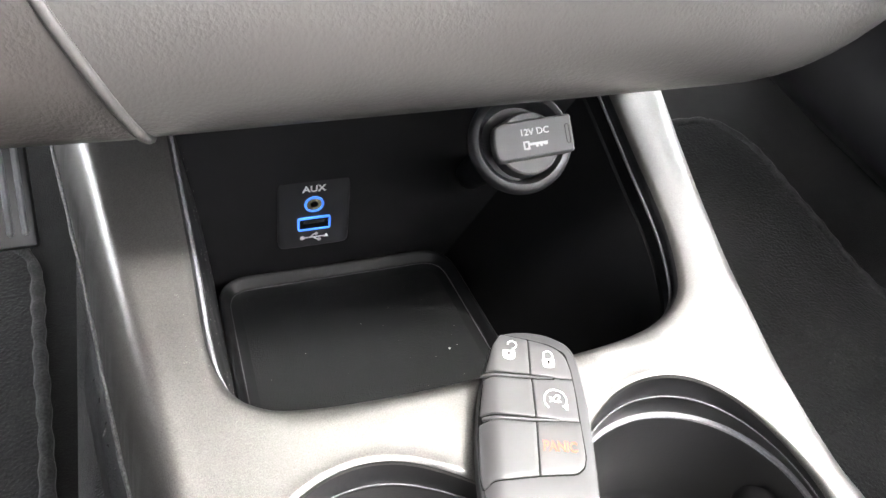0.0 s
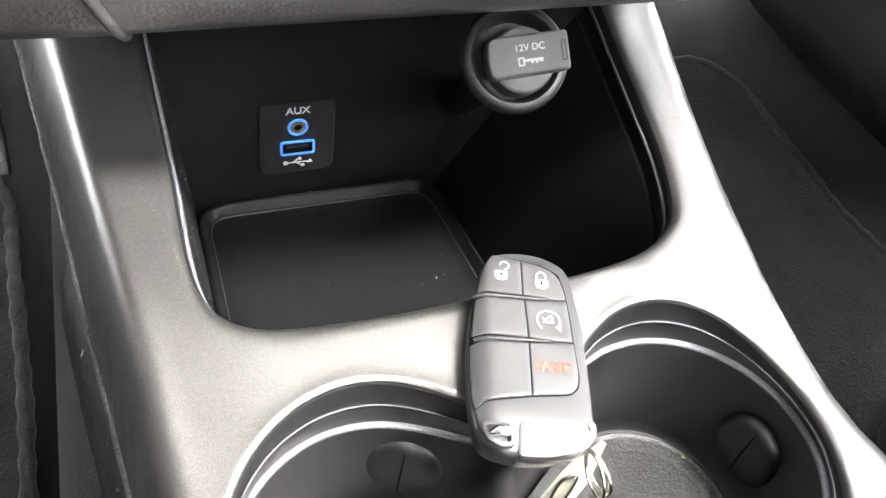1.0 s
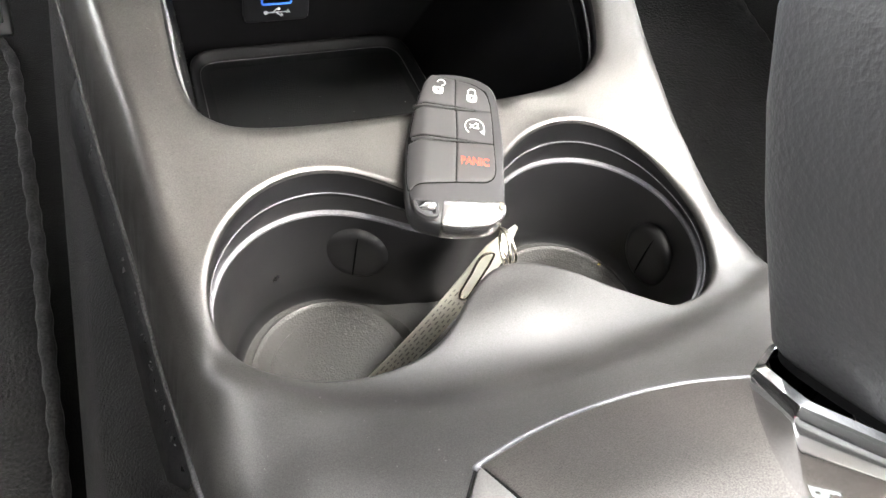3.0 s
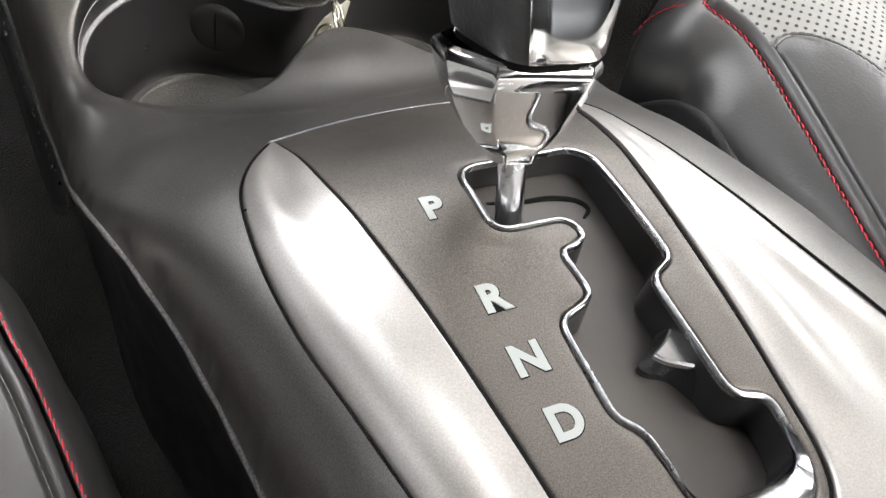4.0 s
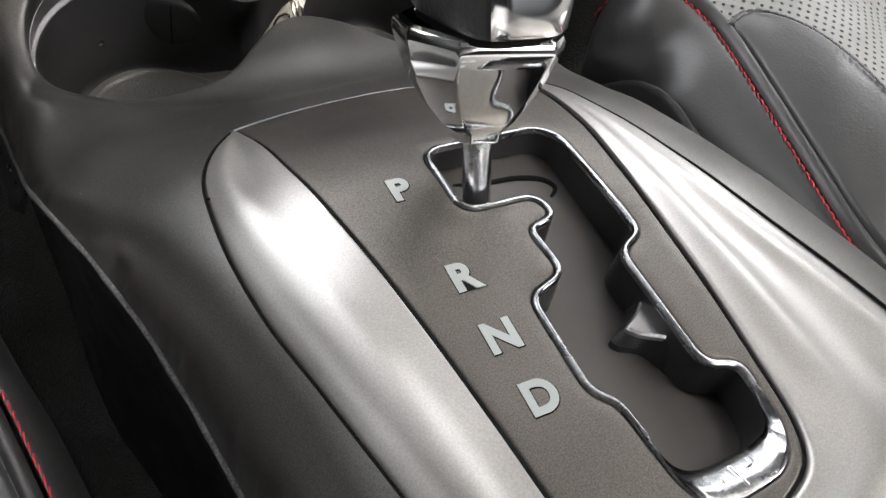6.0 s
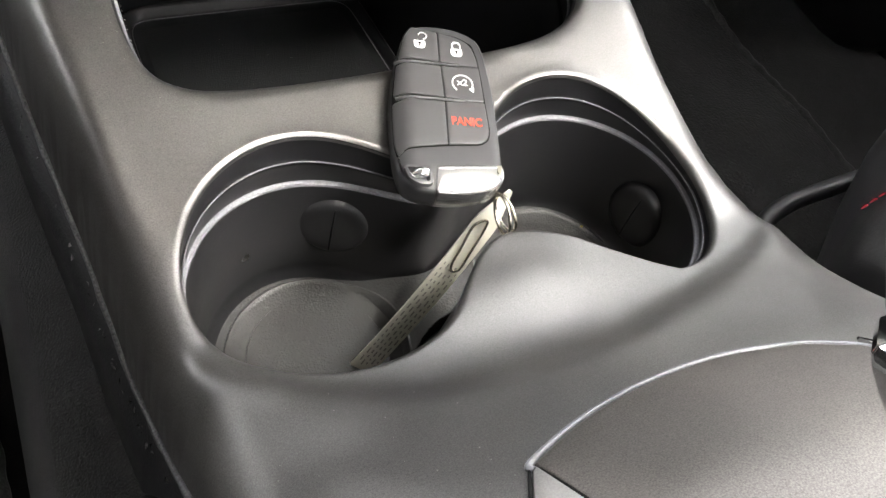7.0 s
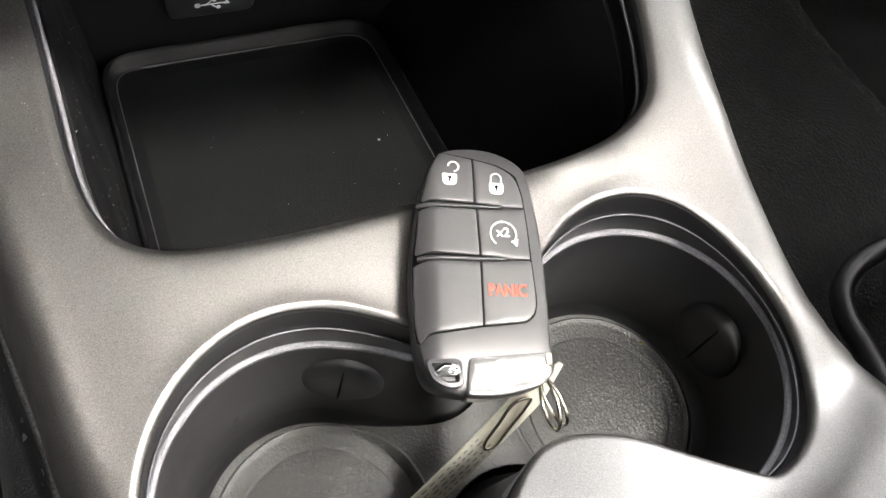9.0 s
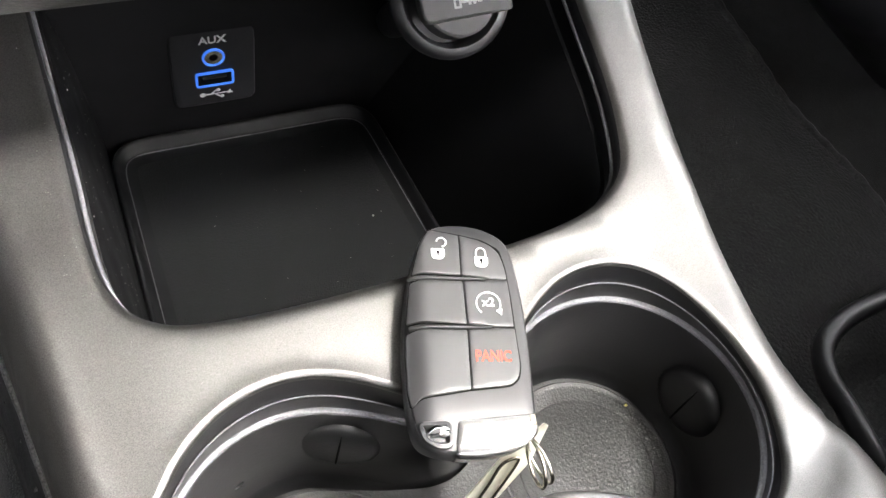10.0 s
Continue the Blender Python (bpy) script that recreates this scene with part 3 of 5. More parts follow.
# storage bin
zlip = top(offset(BIN, BIN_R)[:, 0], offset(BIN, BIN_R)[:, 1]) - BIN_R
floor_z = lambda x, y: 0.225 + 0.2 * np.asarray(y)
rings = []
for f, shrink in ((0.0, 0.0), (0.06, 0.0), (0.062, -0.0015), (0.5, -0.0045), (0.92, -0.008), (0.98, -0.009), (1.0, -0.010), (1.3, -0.011)):
    P = offset(BIN, shrink)
    rings.append([(x + min(f, 1.0) * (max(-0.0925, min(x, 0.0378 + 0.0883 * max(0, 0.3945 - y))) - x), min(y + 0.2 * f * (z - float(floor_z(0, y))), 0.41), z - 0.003 + f * (float(floor_z(x, y)) - z + 0.003)) for (x, y), z in zip(P, zlip)])
link("bin_wall", *loft(rings), M_BIN, console, "black moulded wall of the storage bin", smooth=40)
bin_plan = [(-0.1, 0.232), (0.09, 0.232), (0.1, 0.42), (-0.11, 0.42)]
link("bin_floor", *sheet(np.array(bin_plan), [], lambda x, y: floor_z(x, y) - 0.03, 0.02), M_VOID, console, smooth=40)
back = [[(x, 0.4045 - 0.34 * (z - 0.30), z) for x in (-0.125, 0.125)] for z in (0.25, 0.30, 0.40, 0.50)]
link("bin_back", *loft(back, False), M_BIN, console, "black back wall of the storage bin", smooth=40)

# bead along the bin lip, in the cup ledge's highlight grey
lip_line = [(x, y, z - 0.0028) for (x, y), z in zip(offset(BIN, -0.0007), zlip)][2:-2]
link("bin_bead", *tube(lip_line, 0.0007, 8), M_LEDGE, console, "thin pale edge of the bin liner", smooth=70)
# rubber tray mat with a raised rim
TRAY = even(rounded([(-0.0925, 0.236), (0.0490, 0.236), (0.0370, 0.3990), (-0.0925, 0.3990)], [0.012, 0.012, 0.018, 0.018], 8), 0.004)
rings = []
for g, dz in ((0.001, -0.035), (0.0, 0.0058), (-0.0003, 0.0066), (-0.0010, 0.0072), (-0.0018, 0.0070), (-0.0026, 0.0060), (-0.0042, 0.0030), (-0.0052, 0.0022), (-0.0062, 0.0016), (-0.0105, 0.001)):
    rings.append([(x, y, float(floor_z(x, y)) + dz) for x, y in offset(TRAY, g)])
tray = link("tray_mat", *loft(rings), M_BIN, console, "black rubber tray mat with a raised rim", smooth=45)
# two paler beads paint the highlights along the tray rim's edges
for g, dz, r in ((-0.0011, 0.0066, 0.0005), (-0.0054, 0.0018, 0.00035)):
    link("tray_bead", *tube([(x, y, float(floor_z(x, y)) + dz) for x, y in offset(TRAY, g)], r, 8, True), M_RIM, tray, "thin rubbed edge of the tray rim", smooth=70)
link("tray_floor", *sheet(offset(TRAY, -0.0104), [], lambda x, y: floor_z(x, y) + 0.001, 0.01), M_TRAY, tray, "leather-grained tray bottom", smooth=30)

# AUX and USB panel
port_m = basis((-0.0405, 0.3857, 0.352), (1, 0, 0), (0, -0.25, 1))
port = link("port_panel", *loft([[(x, y, z) for x, y in offset(even(rounded([(-0.0185, -0.0235), (0.0185, -0.0235), (0.0185, 0.0235), (-0.0185, 0.0235)], 0.004, 6), 0.002), g)]
            for g, z in ((0.0, -0.004), (0.0, 0.0), (-0.0004, 0.0005), (-0.0010, 0.0007))], True, False, True), M_BLACK, console, "black panel with audio and data sockets", smooth=50, matrix=port_m)
lettering("aux_text", "AUX", 0.0056, M_WHITE, port, pose(0, 0.0165, 0.0009), 0.0001, 0.00012)


def ring_mesh(r0, r1, z0, z1, n=32):
    P = lambda r, z: [(r * math.cos(a), r * math.sin(a), z) for a in np.linspace(0, 2 * math.pi, n, endpoint=False)]
    return loft([P(r1, z0), P(r1, z1), P(r0, z1), P(r0, z0)])


jack = link("jack_ring", *ring_mesh(0.0040, 0.0050, 0.0005, 0.0014), M_BLUE, port, "blue glowing ring round the audio socket", smooth=30, matrix=pose(0, 0.0065, 0))
link("jack_barrel", *ring_mesh(0.0019, 0.0040, 0.0005, 0.0012), M_STEEL, jack, "steel socket barrel", smooth=30)
link("jack_hole", *loft([[(0.002 * math.cos(a), 0.002 * math.sin(a), 0.0009) for a in np.linspace(0, 6.283, 16, endpoint=False)]] * 2, True, False, True), M_TAR, jack, smooth=0)
usb_o = even(rounded([(-0.0086, -0.0044), (0.0086, -0.0044), (0.0086, 0.0044), (-0.0086, 0.0044)], 0.0016, 5), 0.001)
usb = link("usb_frame", *loft([[(x, y, z) for x, y in offset(usb_o, g)] for g, z in ((0, 0.0005), (0, 0.0016), (-0.0010, 0.0016), (-0.0010, 0.0003))]), M_BLUE, port, "blue glowing frame round the data socket",
           smooth=30, matrix=pose(0, -0.0065, 0))
part("usb_slot", box_bm(0.0154, 0.0070, 0.0006, 0, 1, (0, 0, 0.0008)), M_TAR, usb)
part("usb_tongue", box_bm(0.0105, 0.0016, 0.0006, 0, 1, (0, 0.0012, 0.0013)), M_BLACK, usb)
bm = bmesh.new()
bmesh.ops.create_cube(bm, size=1.0, matrix=Matrix.LocRotScale((0, 0, 0), None, (0.012, 0.0006, 0.0002)))
for x, y, s in ((-0.006, 0, 0.0026), (0.0012, 0.0022, 0.002), (0.0028, -0.0022, 0.002)):
    bmesh.ops.create_cone(bm, cap_ends=True, segments=12, radius1=s / 2, radius2=s / 2, depth=0.0002, matrix=Matrix.Translation((x, y, 0)))
bmesh.ops.create_cone(bm, cap_ends=True, segments=3, radius1=0.0016, radius2=0.0016, depth=0.0002, matrix=Matrix.Translation((0.0065, 0, 0)))
for x, y, a in ((-0.001, 0.0011, 0.75), (0.0008, -0.0011, -0.75)):
    bmesh.ops.create_cube(bm, size=1.0, matrix=Matrix.LocRotScale((x, y, 0), Euler((0, 0, a)), (0.0034, 0.0006, 0.0002)))
part("usb_symbol", bm, M_WHITE, port, smooth=0, matrix=pose(0, -0.0165, 0.0009))

# power socket with its cap
sock_m = basis((0.0275, 0.287, 0.4255), (0.985, -0.12, 0.1), (0.0, 0.55, 0.83))
P = lambda r, z, n=40: [(r * math.cos(a), r * math.sin(a), z) for a in np.linspace(0, 2 * math.pi, n, endpoint=False)]
sock = link("power_socket", *loft([[(x - 0.0022, y + 0.0016, z) for x, y, z in P(r, h)] for r, h in ((0.008, -0.11), (0.010, -0.035), (0.0165, -0.021), (0.0198, -0.0140), (0.0212, -0.0090), (0.0210, -0.0062), (0.0196, -0.0046), (0.0176, -0.0044), (0.0160, -0.006), (0.0150, -0.014))], True, False, True), M_BLACK, console,
            "black socket housing with a grey cap", smooth=50, matrix=sock_m)
link("cap_disc", *loft([P(0.0128, -0.015), P(0.0126, -0.0035), P(0.0118, -0.0028)], True, False, True), M_GREYCAP, sock, "grey round cap", smooth=40)
BAR = even(rounded([(-0.0147, -0.0068), (0.0166, -0.0062), (0.0168, 0.0086), (-0.0142, 0.0084), (-0.0158, 0.0010)], [0.003, 0.0012, 0.0012, 0.003, 0.008], 6), 0.0008)
cap = link("cap_bar", *loft([[(x, y, z) for x, y in offset(BAR, g)] for g, z in ((0.0, -0.0030), (0.0, 0.0014), (-0.0003, 0.0021), (-0.0009, 0.0025))], True, True, True), M_GREYCAP, sock,
           "grey cap bar with a key symbol", smooth=30)
lettering("cap_text", "12V DC", 0.0036, M_CAPPRINT, cap, pose(0.0012, 0.0034, 0.0026), 0.0001, 0.00006)
bm = bmesh.new()
for x, y, sx, sy in ((-0.0050, 0.0017, 0.0030, 0.0009), (-0.0050, -0.0017, 0.0030, 0.0009), (-0.0062, 0, 0.0009, 0.0042), (-0.0038, 0, 0.0009, 0.0042), (0.0012, 0.0004, 0.0096, 0.0013),
                     (0.0004, -0.0007, 0.0012, 0.0012), (0.0026, -0.0007, 0.0012, 0.0012), (0.0050, -0.0004, 0.0020, 0.0008)):
    bmesh.ops.create_cube(bm, size=1.0, matrix=Matrix.LocRotScale((x, y, 0), None, (sx, sy, 0.0002)))
part("key_symbol", bm, M_CAPPRINT, cap, smooth=0, matrix=pose(0.0012, -0.0016, 0.0026) @ Matrix.Scale(0.78, 4))
hinge_o = even(rounded([(0.0137, -0.0028), (0.0152, -0.0028), (0.0152, 0.0046), (0.0137, 0.0046)], 0.0004, 3), 0.0008)
link("cap_hinge", *tube([(x, y, 0.0025) for x, y in hinge_o], 0.00018, 6, True), M_TAR, cap, "thin outline of the hinge tab", smooth=40)

# ---- selector: plate, silver blades, gate ----
EDGE_IN_L = [(-0.0535, 0.057), (-0.0515, 0.045), (-0.0485, 0.022), (-0.042, -0.013), (-0.037, -0.042), (-0.033, -0.070), (-0.030, -0.094), (-0.026, -0.116)]
EDGE_IN_R = [(0.0450, 0.0555), (0.0442, 0.035), (0.0428, 0.010), (0.0406, -0.020), (0.0386, -0.054), (0.0360, -0.078), (0.0336, -0.095), (0.0285, -0.1050), (0.0180, -0.1100)]
FRONT = [(-0.0535, 0.0595), (-0.034, 0.0668), (-0.012, 0.0708), (0.013, 0.0708), (0.034, 0.0650)]
plate_o = np.vstack([spline(EDGE_IN_L[1:][::-1], 6), spline(FRONT, 6), spline(EDGE_IN_R, 6), [(0.01, -0.1155)]])
plate_o = even(plate_o, 0.003)
link("selector_plate", *sheet(plate_o, [offset(GATE, 0.0002)], lambda x, y: top(x, y) + 0.0014, 0.0035, 0.0009, 0.0014), M_PLATE, console, "bronze-grey satin selector plate", smooth=60)
# narrow joint round the front of the plate
seam = spline([(-0.0545, 0.0575), *[(x, y + 0.0007) for x, y in FRONT], (0.0445, 0.057), (0.0455, 0.05)], 8)
link("plate_seam", *tube([(x, y, float(top(x, y)) + 0.0003) for x, y in seam], 0.0009, 8), M_LEDGE, console, "pale edge in front of the selector plate", smooth=60)
for loop in (EDGE_IN_L, EDGE_IN_R):
    s = 1 if loop is EDGE_IN_L else -1
    link("plate_joint", *tube([(x - s * 0.0004, y, float(top(x, y)) + 0.0005) for x, y in spline(loop, 6)], 0.0008 if s > 0 else 0.0005, 8), M_TAR, console, "dark joint beside the selector plate", smooth=60)


def bump_at(w, at, width):
    return math.exp(-((w - at) / width) ** 2)


def narrow_relief(w, s):
    """Ridge, trough beside it and scooped tip of the narrow blade; w across from the plate, s along."""
    c = 0.74 - 0.22 * min(1.0, s * 1.4)
    z = 0.0011 * bump_at(w, c, 0.19) - 0.0002 * min(1.0, s * 3) * bump_at(w, c + 0.22, 0.08) + 0.0010 * w * (1 - w ** 6)
    return z - 0.0026 * bump_at(s, 0.13, 0.11) * bump_at(w, 0.46, 0.24)


def wide_relief(w, s):
    """Two ridges with a shallow dish between them, and a rolled outer edge."""
    outer = 0.50 + 0.28 * min(1.0, s * 1.6)
    grow = 0.6 + 0.6 * min(1.0, s * 1.7)
    z = grow * (0.0014 * bump_at(w, 0.22, 0.10) - 0.0011 * bump_at(w, 0.24 + (outer - 0.24) * 0.52, 0.15))
    return z + 0.0007 * bump_at(w, outer, 0.09) - 0.0016 * max(0.0, (w - 0.9) / 0.1) ** 2


def blade(inner, outer, relief, full, name, label):
    """A silver blade between two lines."""
    a, b = even(spline(inner, 8), 0.004, False), even(spline(outer, 8), 0.004, False)
    n = 90
    ia, ib = (np.stack([np.interp(np.linspace(0, 1, n), np.linspace(0, 1, len(q)), q[:, k]) for k in range(2)], 1) for q in (a, b))
    across = [0.0, 0.0, 0.012, *np.linspace(0.03, 0.97, 40), 0.988, 1.0, 1.0]
    rings = []
    for i in range(n):
        row = []
        s = i / (n - 1)
        ramp = min(1.0, s / 0.08) * min(1.0, float(np.linalg.norm(ia[i] - ib[i])) / full) ** 1.5
        for k, w in enumerate(across):
            x, y = ia[i] * (1 - w) + ib[i] * w
            z = float(top(x, y, 0.5 * (1 - w ** 3))) + 0.0020 - 0.0007 * w + ramp * relief(w, s)
            if k in (0, len(across) - 1):
                z = float(top(x, y)) - 0.0015
            elif k in (1, len(across) - 2):
                z -= 0.0007
            row.append((x, y, z))
        rings.append(row)
    return link(name, *loft(rings, False), M_SILVER, console, label, smooth=65)


OUT_L = [(-0.0555, 0.0570), (-0.0643, 0.0435), (-0.0703, 0.0300), (-0.0721, 0.016), (-0.0719, -0.0014), (-0.0692, -0.024), (-0.0643, -0.046), (-0.0590, -0.0707), (-0.0547, -0.090), (-0.047, -0.12), (-0.038, -0.15)]
OUT_R = [(0.0470, 0.0585), (0.0512, 0.042), (0.0556, 0.020), (0.0632, -0.003), (0.0745, -0.0355), (0.0862, -0.0655), (0.0960, -0.098), (0.103, -0.13), (0.105, -0.17)]
blade([(-0.0545, 0.0575), (-0.0525, 0.044), (-0.0496, 0.022), (-0.0431, -0.013), (-0.0381, -0.042), (-0.0341, -0.070), (-0.0311, -0.094), (-0.0271, -0.12), (-0.024, -0.15)], OUT_L, narrow_relief, 0.022,
      "silver_blade", "satin silver blade beside the selector plate")
blade([(0.0462, 0.0575), *[(x + 0.0011, y - 0.0004) for x, y in EDGE_IN_R[1:]], (0.004, -0.1135), (-0.012, -0.118)], OUT_R, wide_relief, 0.048, "silver_blade", "wide satin silver blade beside the selector plate")
for line, grow, r in ((OUT_L, -0.0005, 0.0004), (OUT_R, 0.0007, 0.00045)):
    link("blade_joint", *tube([(x + grow, y + 0.0006, float(top(x + grow, y)) + 0.0005) for x, y in spline(line, 6)], r, 8), M_TAR, console, "dark joint round the silver blade", smooth=60)

# chrome bezel of the gate
GATE_IN = []
Gi = offset(GATE, -0.0017)
for x, y in Gi:
    if y < -0.088:
        y = -0.088 + (y + 0.088) * 0.55
    GATE_IN.append((x, y))
GATE_IN = np.array(GATE_IN)
zt = lambda P, d: [(x, y, float(top(x, y)) + d) for x, y in P]
mid = (np.array(GATE) + GATE_IN) / 2
rim1, rim2 = GATE * 0.8 + GATE_IN * 0.2, GATE * 0.2 + GATE_IN * 0.8
# the end plate of the bezel dips towards the gate
dish = lambda P, d, k: [(x, y, z - 0.0028 * k * min(1.0, max(0.0, (-0.086 - y) / 0.006))) for x, y, z in zt(P, d)]
bezel = link("gate_bezel", *loft([zt(offset(GATE, 0.0002), 0.0), zt(GATE, 0.0014), zt(rim1, 0.0020), dish(mid, 0.0021, 0.45), dish(rim2, 0.0019, 0.8), dish(GATE_IN, 0.0010, 0.9), zt(GATE_IN, -0.006)]),
             M_CHROME_WORN, console, "scuffed chrome bezel round the selector gate", smooth=50)
gate_floor = lambda x, y: 0.3860 + 0 * np.asarray(x)
link("gate_wall", *loft([zt(GATE_IN, 0.0), [(x, y, float(top(x, y)) - 0.006) for x, y in offset(GATE_IN, -0.0003)], [(x, y, 0.387) for x, y in offset(GATE_IN, -0.0006)], [(x, y, 0.3855) for x, y in offset(GATE_IN, 0.003)]]),
     M_LINER, console, "black wall of the selector gate", smooth=40)
link("gate_floor", *sheet(offset(GATE_IN, 0.004), [], gate_floor, 0.006), M_SLIDE, console, "grey sliding cover under the selector gate", smooth=40)
slot = spline([(-0.0026, 0.0085), (0.0073, 0.0062), (0.017, 0.0053), (0.025, 0.0024), (0.0276, -0.0019), (0.0243, -0.005)], 8)
link("gate_slot", *tube([(x, y, 0.3860) for x, y in slot], [0.0004 + 0.0006 * math.sin(math.pi * i / (len(slot) - 1)) ** 0.7 for i in range(len(slot))], 8), M_TAR, console, "dark curved slot edge", smooth=60)
# moulded steps on the gate's inner wall
steps = even(rounded([(0.0300, -0.0330), (0.0233, -0.0365), (0.0222, -0.0420), (0.0222, -0.0480), (0.0185, -0.0528), (0.0110, -0.0563), (0.0125, -0.0590), (0.0184, -0.0616), (0.0213, -0.0692), (0.0241, -0.0738), (0.0300, -0.0770)],
                     [0.001, 0.003, 0.003, 0.003, 0.003, 0.0012, 0.0015, 0.003, 0.004, 0.003, 0.001], 5), 0.0012)
guide_top = np.stack([np.clip(steps[:, 0] + 0.0015, 0.0215, None), steps[:, 1]], 1)
link("gate_guide", *loft([[(x, y, 0.3855) for x, y in steps], [(x, y, 0.3885) for x, y in steps], [(x, y, 0.3950) for x, y in guide_top], [(x, y, 0.3955) for x, y in guide_top]], True, False, True), M_BLACKSOFT, console, "black moulded guide inside the gate", smooth=35)
spur = even(rounded([(0.0226, -0.0505), (0.0180, -0.0548), (0.0125, -0.0572), (0.0150, -0.0602), (0.0226, -0.0645)], [0.0003, 0.003, 0.0012, 0.002, 0.0003], 5), 0.0006)
link("gate_spur", *loft([[(x, y, 0.3936) for x, y in spur], [(x, y, 0.3950) for x, y in spur], [(x, y, 0.3958) for x, y in offset(spur, -0.0005)]], True, False, True), M_ROD, console, "bright pointed spur inside the gate", smooth=25)
flat_m = lambda x, y, d: basis((x, y, float(top(x, y)) + d), (1, 0, 0), (0, 1, (float(top(x, y + 0.004)) - float(top(x, y - 0.004))) / 0.008))
for ch, x, y in (("P", -0.0246, 0.0014), ("R", -0.0223, -0.0322), ("N", -0.0214, -0.0510), ("D", -0.0205, -0.0685)):
    lettering("letter_recess", ch, 0.0115, M_TAR, console, flat_m(x + 0.0001, y - 0.0001, 0.00145), 0.0001, 0.00068)
    lettering("gear_letter", ch, 0.0115, M_LETTER, console, flat_m(x, y, 0.0015), 0.0002, 0.00049, "pale grey inlaid gear letter " + ch)
def engraved(points, closed=True):
    return tube([(x, y, float(top(x, y)) + 0.0021 - 0.0024 * min(1.0, max(0.0, (y + 0.1046) / 0.0075))) for x, y in points], 0.00016, 6, closed)


def bar_outline(cx, cy, length, width, turn):
    c, s = math.cos(turn), math.sin(turn)
    return [(cx + u * c - v * s, cy + u * s + v * c) for u, v in rounded([(-length / 2, -width / 2), (length / 2, -width / 2), (length / 2, width / 2), (-length / 2, width / 2)], width * 0.45, 4)]


MARKS = ((0.0058, -0.1016), (0.0118, -0.1013), (0.0176, -0.1006))
link("minus_mark", *engraved(bar_outline(*MARKS[0], 0.0046, 0.0011, 0.18)), M_CHROME, bezel, "engraved minus sign", smooth=40)
link("divider_mark", *engraved(bar_outline(*MARKS[1], 0.0058, 0.0008, 1.62)), M_CHROME, bezel, "engraved dividing stroke", smooth=40)
px_, py_ = MARKS[2]
cross = [(a * math.cos(0.1) - b * math.sin(0.1) + px_, a * math.sin(0.1) + b * math.cos(0.1) + py_) for a, b in
         [(u * 0.001, v * 0.001) for u, v in ((-2.3, -0.5), (-0.5, -0.5), (-0.5, -2.3), (0.5, -2.3), (0.5, -0.5), (2.3, -0.5), (2.3, 0.5), (0.5, 0.5), (0.5, 2.3), (-0.5, 2.3), (-0.5, 0.5), (-2.3, 0.5))]]
link("plus_mark", *engraved(cross), M_CHROME, bezel, "engraved plus sign", smooth=20)

# ---- gear lever ----
lever = thing("gear_lever", "black leather and chrome gear lever leaning forward in park", "gear lever")
axis = Vector((0.066, 0.427, 0.904)).normalized()
lev_x = (Vector((1, 0, 0)) - axis * axis.x).normalized()
lev = basis((-0.0006, 0.0054, 0.41), lev_x, axis.cross(lev_x))
link("rod", *loft([P(r, z, 24) for r, z in ((0.0041, -0.036), (0.0041, 0.006))]), M_ROD, lever, "chrome rod", matrix=lev)


def knob_ring(w, d, z, shift=0.0, n=56, power=2.6, tilt=0.0):
    out = []
    for a in np.linspace(0, 2 * math.pi, n, endpoint=False):
        c, s = math.cos(a), math.sin(a)
        x = w * math.copysign(abs(c) ** (2 / power), c)
        y = d * math.copysign(abs(s) ** (2 / power), s) + shift
        out.append((x, y, z + tilt * y))
    return out


def facet_ring(w, d, z, tilt=0.0, soft=0.0012):
    o = [(-w * 0.90, -d * 0.66), (w * 0.55, -d), (w * 0.96, -d * 0.74), (w * 1.02, -d * 0.10), (w, d * 0.6), (w * 0.6, d), (-w * 0.6, d), (-w * 1.2, d * 0.7), (-w * 1.3, d * 0.08)]
    return [(x, y, z + tilt * y) for x, y in rounded(o, min(soft, 0.2 * w), 4)]


COLLAR = ((0.0044, 0.0048, -0.0024, 0.0), (0.0051, 0.0056, -0.0018, 0.0), (0.0052, 0.0058, 0.0004, 0.0), (0.0082, 0.0078, 0.0034, 0.0), (0.0116, 0.0112, 0.0090, 0.01), (0.0140, 0.0150, 0.0152, 0.03), (0.0154, 0.0186, 0.0212, 0.05),
          (0.0160, 0.0212, 0.0256, 0.08), (0.0160, 0.0216, 0.0276, 0.08), (0.0154, 0.0212, 0.0290, 0.08), (0.0140, 0.0202, 0.0296, 0.08))
link("collar", *loft([facet_ring(w, d, z, k, 0.0008) for w, d, z, k in COLLAR], True, True, False), M_CHROME, lever, "tapered faceted chrome collar", smooth=30, matrix=lev)
link("joint", *loft([knob_ring(0.0130, 0.0202, 0.0285, 0, tilt=0.08, power=4), knob_ring(0.0130, 0.0202, 0.032, 0, tilt=0.08, power=4)]), M_TAR, lever, "dark joint under the grip", matrix=lev)
body = [knob_ring(w, d, z, 0, tilt=0.08 * max(0, 1 - (z - 0.03) / 0.05), power=4.0) for w, d, z in
        ((0.0130, 0.0206, 0.0304), (0.0140, 0.0216, 0.0318), (0.0160, 0.0228, 0.044), (0.0186, 0.0238, 0.060), (0.0206, 0.0242, 0.078), (0.0208, 0.0238, 0.094), (0.0180, 0.0205, 0.106), (0.0100, 0.0120, 0.112))]
link("grip", *loft(body, True, False, True), M_GRIP, lever, "black leather grip", smooth=50, matrix=lev)


